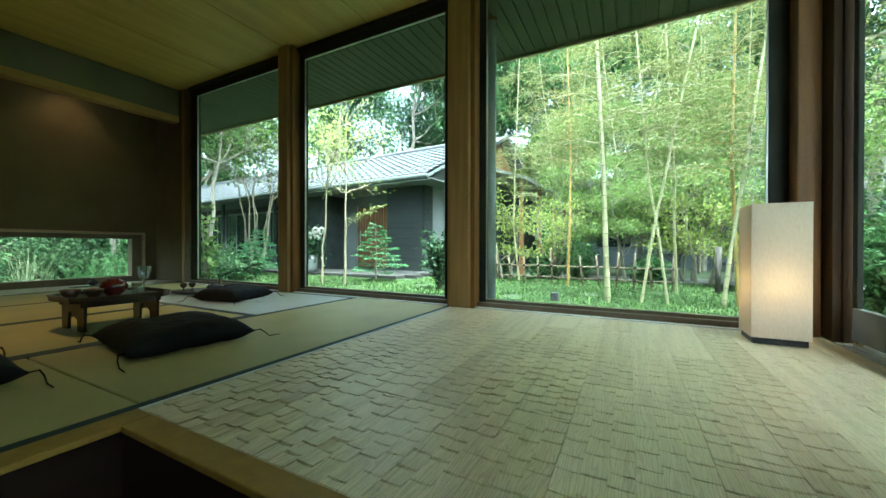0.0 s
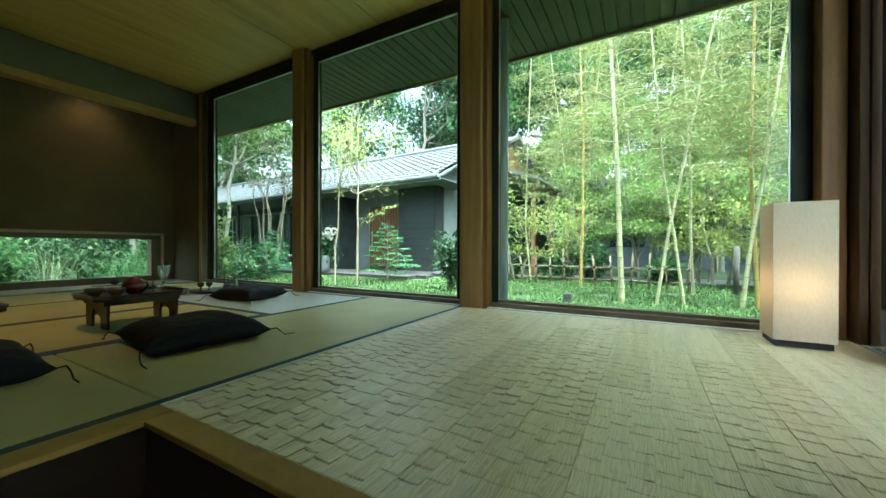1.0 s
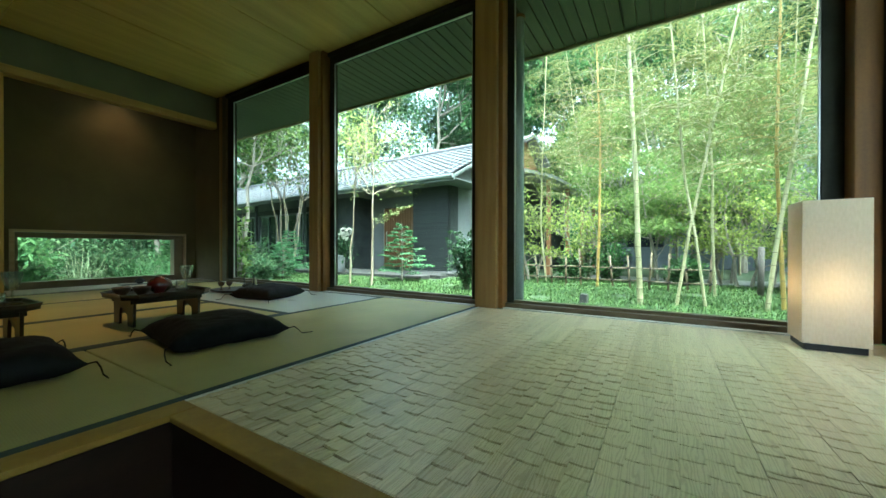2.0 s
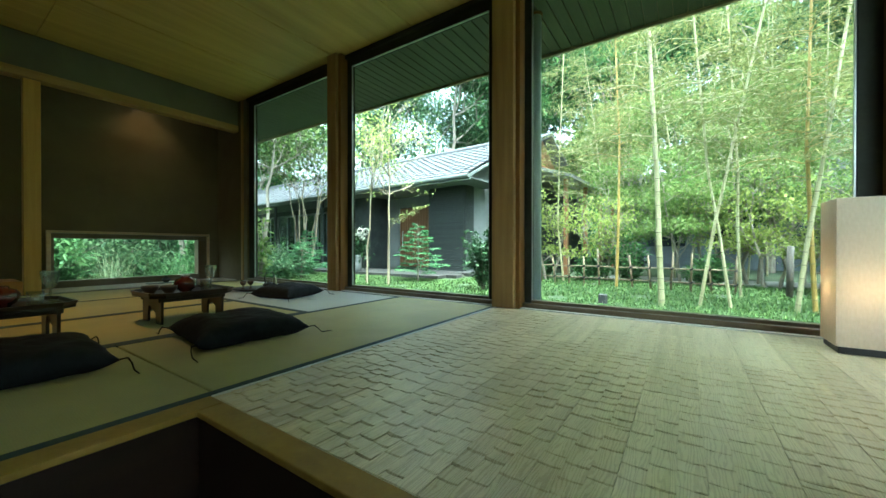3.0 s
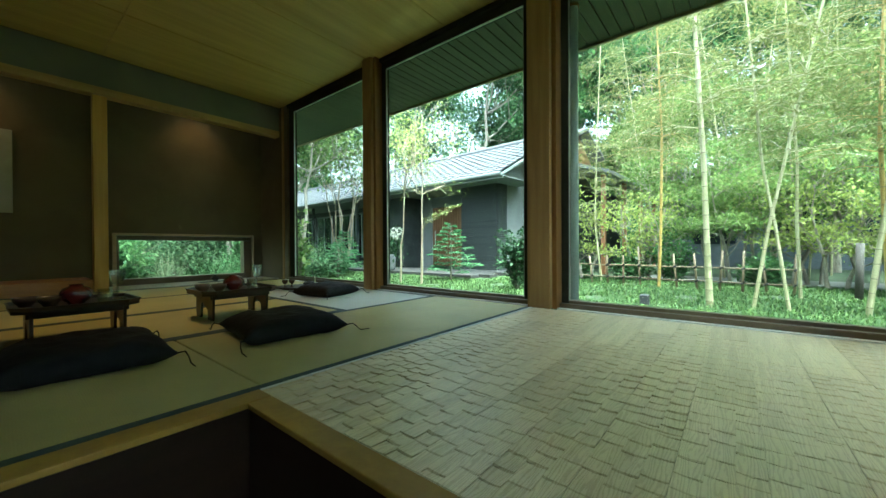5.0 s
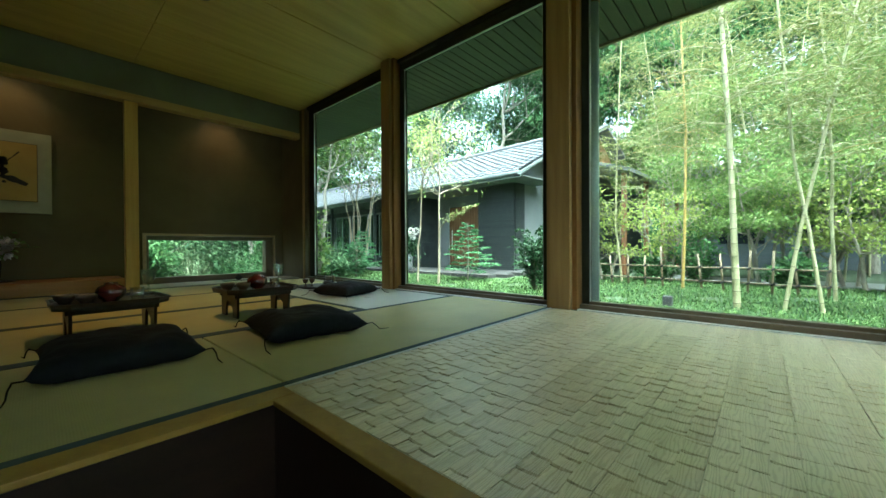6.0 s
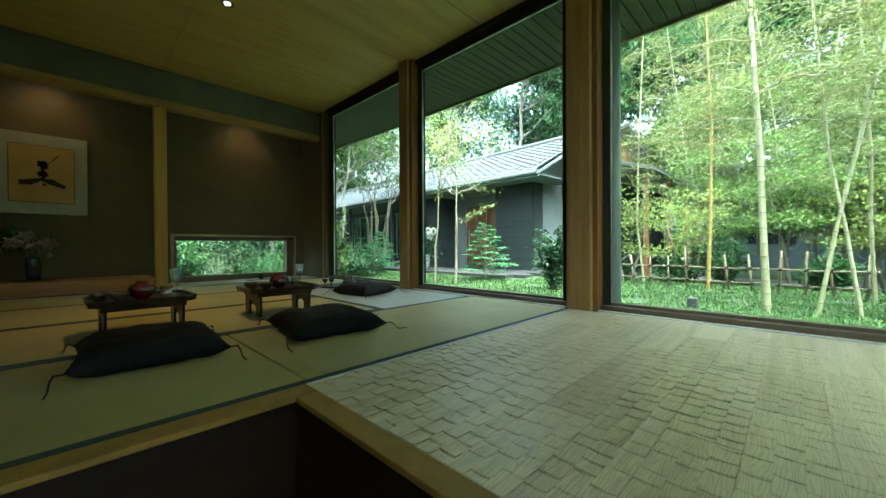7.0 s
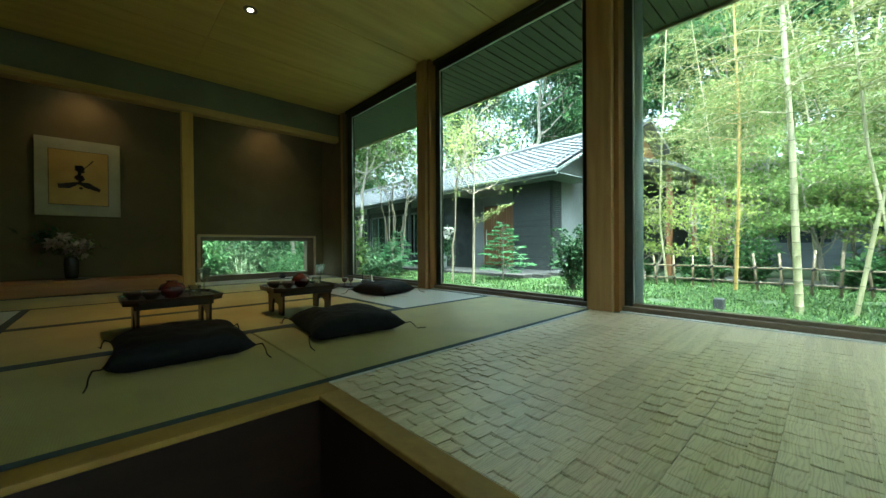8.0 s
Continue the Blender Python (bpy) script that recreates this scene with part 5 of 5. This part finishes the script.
def lidded_pot(at):
    ob = stand("lidded_bowl", at, "round red lacquer lidded bowl on the tray table", "bowl", "lidded bowls")
    part("body", lathe(bmesh.new(), [(0, 0), (0.03, 0), (0.03, 0.006), (0.045, 0.016), (0.056, 0.036), (0.058, 0.046), (0.055, 0.048), (0, 0.047)], 28), RED_LACQ, ob, smooth=True)
    part("lid", lathe(bmesh.new(), [(0.057, 0.049), (0.056, 0.056), (0.046, 0.072), (0.026, 0.08), (0.024, 0.087), (0.027, 0.089), (0.02, 0.089), (0.018, 0.083), (0, 0.082)], 28), RED_LACQ, ob, "domed lid with ring foot", True)
    return ob


def small_bowl(at):
    return part_thing("small_bowl", at, [(0, 0), (0.022, 0), (0.024, 0.006), (0.036, 0.02), (0.041, 0.042), (0.038, 0.042), (0.033, 0.022), (0.015, 0.01), (0, 0.009)], BROWN_BOWL, "small brown wooden bowl on the tray table", "bowl", "small bowls")


def part_thing(name, at, profile, material, label, category, group=""):
    ob = solid(name, lathe(bmesh.new(), profile, 24), material, label, category, "", group, True)
    ob.location = at
    return ob


def goblet(at, k=1.0):
    ob = stand("wine_glass", at, "clear cut crystal wine glass on the tray table", "wine glass", "wine glasses")
    part("foot", lathe(bmesh.new(), [(0, 0), (0.03 * k, 0), (0.03 * k, 0.003), (0.006, 0.008), (0, 0.008)], 24), CRYSTAL, ob, smooth=True)
    part("stem", lathe(bmesh.new(), [(0, 0.0081), (0.005, 0.0081), (0.004, 0.03), (0.006, 0.045), (0.004, 0.055), (0.005, 0.066), (0, 0.066)], 12), CRYSTAL, ob, smooth=True)
    part("cup", lathe(bmesh.new(), [(0, 0.0662), (0.012, 0.068), (0.024, 0.085), (0.031, 0.115), (0.034, 0.145), (0.0325, 0.145), (0.0295, 0.115), (0.0225, 0.088), (0.01, 0.073), (0, 0.072)], 12), CRYSTAL, ob, "faceted crystal cup")
    return ob


def tumbler(at):
    return part_thing("tumbler", at, [(0, 0), (0.024, 0), (0.027, 0.01), (0.028, 0.06), (0.026, 0.06), (0.025, 0.012), (0, 0.008)], CRYSTAL, "small clear glass tumbler on the tray table", "tumbler", "tumblers")


for x, y in (T1, T2):
    z = TH - 0.0045
    lidded_pot((x + 0.02, y + 0.0, z))
    small_bowl((x - 0.02, y - 0.155, z))
    small_bowl((x + 0.03, y - 0.085, z))
    goblet((x - 0.02, y + 0.15, z), 1.1)
    tumbler((x + 0.045, y + 0.095, z))

IRON = surface("black iron", (0.01, 0.01, 0.01), (0.03, 0.03, 0.028), 0.55, (20, 20, 20), 120, 0.3)
# serving tray by the window with two cups and a handled kettle
tx, ty = -2.36, -0.42
sv = stand("serving_tray", (tx, ty, 0.001), "flat black serving tray on the pale lit mat", "tray")
part("plate", prism(bmesh.new(), [(0.2 * math.cos(k * math.tau / 32), 0.2 * math.sin(k * math.tau / 32)) for k in range(32)], 0.012, 0.022, 0.003), IRON, sv)
part("foot_ring", lathe(bmesh.new(), [(0.14, 0), (0.15, 0), (0.15, 0.0118), (0.14, 0.0118)], 32), IRON, sv)
for dx, dy in ((0.02, -0.135), (0.03, -0.07)):
    part_thing("stem_cup", (tx + dx, ty + dy, 0.0235), [(0, 0), (0.02, 0), (0.02, 0.003), (0.005, 0.008), (0.004, 0.03), (0.02, 0.038), (0.028, 0.06), (0.027, 0.072), (0.025, 0.072), (0.024, 0.06), (0, 0.042)], BROWN_BOWL, "small dark stemmed cup on the serving tray", "cup", "stem cups")
ket = stand("kettle", (tx + 0.06, ty + 0.1, 0.0235), "small black iron kettle with tall hoop handle", "kettle")
part("body", lathe(bmesh.new(), [(0, 0), (0.035, 0), (0.055, 0.012), (0.06, 0.026), (0.045, 0.04), (0.02, 0.045), (0.008, 0.052), (0, 0.053)], 24), IRON, ket, smooth=True)
part("handle", tube(bmesh.new(), [(0, -0.045, 0.035), (0, -0.05, 0.10), (0, -0.03, 0.145), (0, 0.03, 0.145), (0, 0.05, 0.10), (0, 0.045, 0.035)], 0.005, 8), IRON, ket, "tall hoop handle", True)
part("spout", tube(bmesh.new(), [(0.05, 0, 0.022), (0.07, 0, 0.032), (0.082, 0, 0.045)], [0.009, 0.007, 0.005], 8), IRON, ket, smooth=True)
bud = bmesh.new()
lathe(bud, [(0, 0), (0.02, 0), (0.022, 0.03), (0.02, 0.06), (0.012, 0.085), (0, 0.095)], 16)
o = solid("bamboo_cup", bud, CULM, "short cut green bamboo cup beside the kettle", "cup", smooth=True)
o.location = (tx + 0.03, ty + 0.17, 0.0235)

# incense burner on a slim plate below the low window
pl_ = solid("slate_plate", box(bmesh.new(), (-0.06, -0.17, 0), (0.06, 0.17, 0.008), 0.002), surface("blue grey slate", (0.06, 0.075, 0.085), (0.11, 0.13, 0.14), 0.4, (8, 8, 8), 60, 0.1), "thin blue grey slate plate on the pale board", "plate")
pl_.location = (-3.82, -0.66, 0.005)
ib = stand("incense_burner", (-3.82, -0.66, 0.0135), "small black iron incense burner on a slate plate", "incense burner")
part("body", lathe(bmesh.new(), [(0, 0), (0.02, 0), (0.022, 0.006), (0.04, 0.018), (0.044, 0.032), (0.034, 0.042), (0, 0.042)], 20), IRON, ib, smooth=True)
part("lid", lathe(bmesh.new(), [(0.036, 0.0425), (0.032, 0.05), (0.012, 0.058), (0.01, 0.064), (0.013, 0.072), (0, 0.078)], 20), IRON, ib, smooth=True)

# ---- alcove: framed brush work, vase of flowers ----
XB = WALL_X + 0.002
pic = stand("framed_calligraphy", (XB, -2.53, 0.745), "white framed black brush calligraphy hung in the alcove", "picture")
CREAM = surface("gold cream paper", (0.36, 0.23, 0.06), (0.45, 0.30, 0.085), 0.8, (6, 6, 6), 120, 0.05)
MATW = surface("pale mount", (0.30, 0.29, 0.21), (0.38, 0.37, 0.27), 0.8, (6, 6, 6), 120, 0.05)
INK = plain("black ink", (0.008, 0.008, 0.008), 0.6)
part("mount", box(bmesh.new(), (0, -0.305, 0), (0.03, 0.305, 0.76), 0.003), MATW, pic, "pale mount board")
part("fillet", box(bmesh.new(), (0.0302, -0.215, 0.108), (0.033, 0.215, 0.652)), FRAME, pic, "thin dark inner line")
part("paper", box(bmesh.new(), (0.0332, -0.209, 0.114), (0.036, 0.209, 0.646)), CREAM, pic, "warm cream paper")


def stroke(pts, widths, seed):
    """A flat brush stroke with a ragged edge, as a thin raised film of ink."""
    rr = random.Random(seed)
    bm = bmesh.new()
    left, right = [], []
    n = 24
    for k in range(n + 1):
        u = k / n * (len(pts) - 1)
        i = min(int(u), len(pts) - 2)
        f = u - i
        y, z = (pts[i][c] + (pts[i + 1][c] - pts[i][c]) * f for c in (0, 1))
        w = (widths[i] + (widths[i + 1] - widths[i]) * f) * rr.uniform(0.85, 1.15)
        dy, dz = pts[i + 1][0] - pts[i][0], pts[i + 1][1] - pts[i][1]
        ln = math.hypot(dy, dz)
        left.append((y - dz / ln * w, z + dy / ln * w))
        right.append((y + dz / ln * w, z - dy / ln * w))
    a = [[bm.verts.new((x, y, z)) for y, z in row] for row in (left, right) for x in (0.0362, 0.0368)]
    for k in range(n):
        bm.faces.new((a[1][k], a[1][k + 1], a[3][k + 1], a[3][k]))
        bm.faces.new((a[0][k], a[0][k + 1], a[1][k + 1], a[1][k]))
        bm.faces.new((a[2][k], a[2][k + 1], a[3][k + 1], a[3][k]))
    return bm


for k, (pts, wd) in enumerate((
        ([(-0.15, 0.29), (-0.08, 0.30), (-0.01, 0.33), (0.06, 0.31), (0.15, 0.265)], [0.02, 0.028, 0.012, 0.026, 0.014]),
        ([(-0.02, 0.45), (-0.005, 0.50), (0.01, 0.46), (0.03, 0.435)], [0.012, 0.03, 0.03, 0.01]),
        ([(-0.03, 0.37), (0.0, 0.39), (0.03, 0.36)], [0.02, 0.03, 0.018]),
        ([(0.0, 0.47), (0.0, 0.41), (0.005, 0.33)], [0.012, 0.012, 0.012]),
        ([(0.03, 0.475), (0.06, 0.51), (0.10, 0.565)], [0.004, 0.003, 0.006]),
        ([(0.0, 0.285), (0.012, 0.28), (0.02, 0.285)], [0.008, 0.014, 0.008]))):
    part("brush_stroke", stroke(pts, wd, k), INK, pic, "black brush stroke")

vs_ = stand("flower_vase", (-3.98, -2.59, 0.1195), "dark vase with pink white flowers in the alcove", "vase")
part("plate", lathe(bmesh.new(), [(0, 0), (0.13, 0), (0.14, 0.008), (0.13, 0.01), (0, 0.008)], 28), LACQUER, vs_)
part("vase", lathe(bmesh.new(), [(0, 0.0085), (0.04, 0.0085), (0.05, 0.06), (0.054, 0.15), (0.05, 0.2), (0.046, 0.215), (0.042, 0.215), (0.041, 0.19), (0, 0.18)], 24), surface("dark glazed vase", (0.02, 0.025, 0.02), (0.06, 0.065, 0.05), 0.25, (10, 10, 6), 60, 0.08), vs_, smooth=True)
vr = np.random.default_rng(5)
st_ = bmesh.new()
for k in range(12):
    a = vr.uniform(0, math.tau)
    tube(st_, [(0, 0, 0.19), (0.04 * math.cos(a), 0.05 * math.sin(a), 0.28), (0.08 * math.cos(a), 0.16 * math.sin(a), vr.uniform(0.3, 0.42))], [0.003, 0.0025, 0.002], 5, False)
tube(st_, [(0, 0, 0.19), (0.03, 0.12, 0.3), (0.05, 0.26, 0.31)], [0.003, 0.0025, 0.0015], 5, False)
part("stems", st_, LEAF_DARK, vs_)
lc = vr.normal(0, 1, (200, 3)) * (0.04, 0.08, 0.05) + (0.0, 0, 0.32)
ll = new("leaves", leaf_mesh("leaves", lc, vr.normal(0, 1, (200, 3)), 0.06, 0.25, LEAF_MAPLE, vr))
ll.parent = vs_
PINK = leaf("pale pink petal", (0.434, 0.336, 0.308), (0.574, 0.518, 0.462), 0.3)
for c in ((0.03, 0.07, 0.26), (0.04, 0.05, 0.31), (0.02, -0.06, 0.36), (0.05, -0.12, 0.34), (0.03, 0.0, 0.30), (0.02, 0.09, 0.33), (0.0, -0.04, 0.4)):
    d = vr.normal(0, 1, (60, 3))
    d /= np.linalg.norm(d, axis=1, keepdims=True)
    b_ = new("bloom", leaf_mesh("bloom", np.array(c) + d * 0.015, d, 0.055, 0.4, PINK, vr, droop=0.0))
    b_.parent = vs_
    tagged(b_, "pale pink white bloom")
dc = vr.normal(0, 1, (60, 3)) * (0.03, 0.06, 0.03) + (0.0, -0.17, 0.43)
dl = new("leaves", leaf_mesh("leaves", dc, vr.normal(0, 1, (60, 3)), 0.08, 0.25, LEAF_DARK, vr))
dl.parent = vs_


# ---- lamps in the ceilings ----
def downlight(at, aim, power, angle, fixture_label):
    ob = stand("downlight", at, fixture_label, "downlight", "recessed downlights")
    ring = bmesh.new()
    lathe(ring, [(0.05, -0.004), (0.05, 0.0), (0.02, 0.0), (0.02, -0.004)], 24)
    bmesh.ops.holes_fill(ring, edges=[])
    part("ring", ring, FRAME, ob, "dark trim ring")
    part("lens", lathe(bmesh.new(), [(0, -0.0035), (0.018, -0.0035), (0.018, -0.001), (0, -0.001)], 24), glow("downlight lens", (1.0, 0.82, 0.55), 8.0), ob, "bright warm lens")
    lt = new("spot", bpy.data.lights.new("spot", "SPOT"))
    lt.data.energy, lt.data.spot_size, lt.data.spot_blend, lt.data.color, lt.data.shadow_soft_size = power, radians(angle), 1.0, (1.0, 0.52, 0.18), 0.03
    lt.matrix_world = look((at[0], at[1], at[2] - 0.02), aim)
    return ob


downlight((-1.98, -1.51, CEIL - 0.0005), (-1.98, -1.511, 0), 4.0, 80, "recessed warm downlight in the wooden ceiling")
downlight((-3.86, -0.78, 2.1595), (-4.12, -0.78, 1.0), 0.45, 100, "hidden warm wall washer in the alcove ceiling")
downlight((-3.86, -2.50, 2.1595), (-4.12, -2.50, 1.0), 0.45, 100, "hidden warm wall washer in the alcove ceiling")

# ---- hewn plank floor ----
floor = stand("floor", (0, 0, 0), "pale hewn oak plank floor with adze scallops", "floor", kind="structure")


def hewn_plank(x0, x1, y0, y1, rr):
    """A plank whose face is cut in small hollow steps, each higher at its southern end."""
    verts, faces = [], []
    cols = 3 if x1 - x0 > 0.1 else 1
    cw = (x1 - x0 - 0.0012) / cols
    rough = rr.choice((0.75, 0.95, 1.15, 1.3)) * (0.78 if y0 < -1.25 else 0.55 if y0 < -0.75 else 0.28) * (0.75 if x0 > 0.95 else 1.0)
    for c in range(cols):
        xa = x0 + 0.0006 + c * cw
        y = y0 + 0.0006 - (0 if c == 0 else rr.uniform(0, 0.05))
        while y < y1 - 0.001:
            ln = rr.uniform(0.04, 0.085)
            ya, yb = max(y, y0 + 0.0006), min(y + ln, y1 - 0.0006)
            y += ln
            if yb - ya < 0.006:
                continue
            hi, lo = rough * rr.uniform(0.0016, 0.0044), rough * rr.uniform(-0.0012, 0.0004)
            tilt = rough * rr.uniform(-0.0028, 0.0028)
            o = len(verts)
            lip = min(0.3, rr.uniform(0.002, 0.0045) / (yb - ya))
            for i in range(5):
                for k, v in enumerate((0.0, lip, 0.55, 1.0)):
                    u = i / 4
                    z = (lo if k == 0 else hi + (lo - hi) * v ** 0.7) - rough * 0.0018 * math.sin(math.pi * u) + tilt * (u - 0.5)
                    jit = rr.uniform(-0.002, 0.002) if k == 0 and 0 < i < 4 and ya > y0 + 0.002 else 0
                    verts.append((xa + cw * u, ya + (yb - ya) * v + jit, z))
            for i in range(4):
                for k in range(3):
                    a = o + i * 4 + k
                    faces.append((a, a + 4, a + 5, a + 1))
            ring = [o, o + 4, o + 8, o + 12, o + 16, o + 17, o + 18, o + 19, o + 15, o + 11, o + 7, o + 3, o + 2, o + 1]
            q = len(verts)
            for r_ in ring:
                verts.append((verts[r_][0], verts[r_][1], -0.003))
            for k in range(14):
                faces.append((ring[k], q + k, q + (k + 1) % 14, ring[(k + 1) % 14]))
    return raw_mesh("plank", verts, faces, OAK)


frr = random.Random(12)
xs = [0.0125, 0.046] + [0.046 + 0.134 * k for k in range(1, 14)] + [1.893]
for xa, xb in zip(xs, xs[1:]):
    y = PY1 + 0.0655
    cut = frr.uniform(0.3, 1.0)
    end = -0.052 if xa < 0.17 else -0.032 if xb > 1.79 else -0.0205
    while y < end - 0.01:
        y2 = min(y + cut, end)
        if end - y2 < 0.15:
            y2 = end
        ob = new("plank", hewn_plank(xa, xb, y, y2, frr))
        ob.parent = floor
        y, cut = y2, frr.uniform(0.45, 0.95)
part("bed", box(bmesh.new(), (0.0125, PY1 + 0.066, -0.058), (1.893, -0.0205, -0.0042)), OAK, floor)
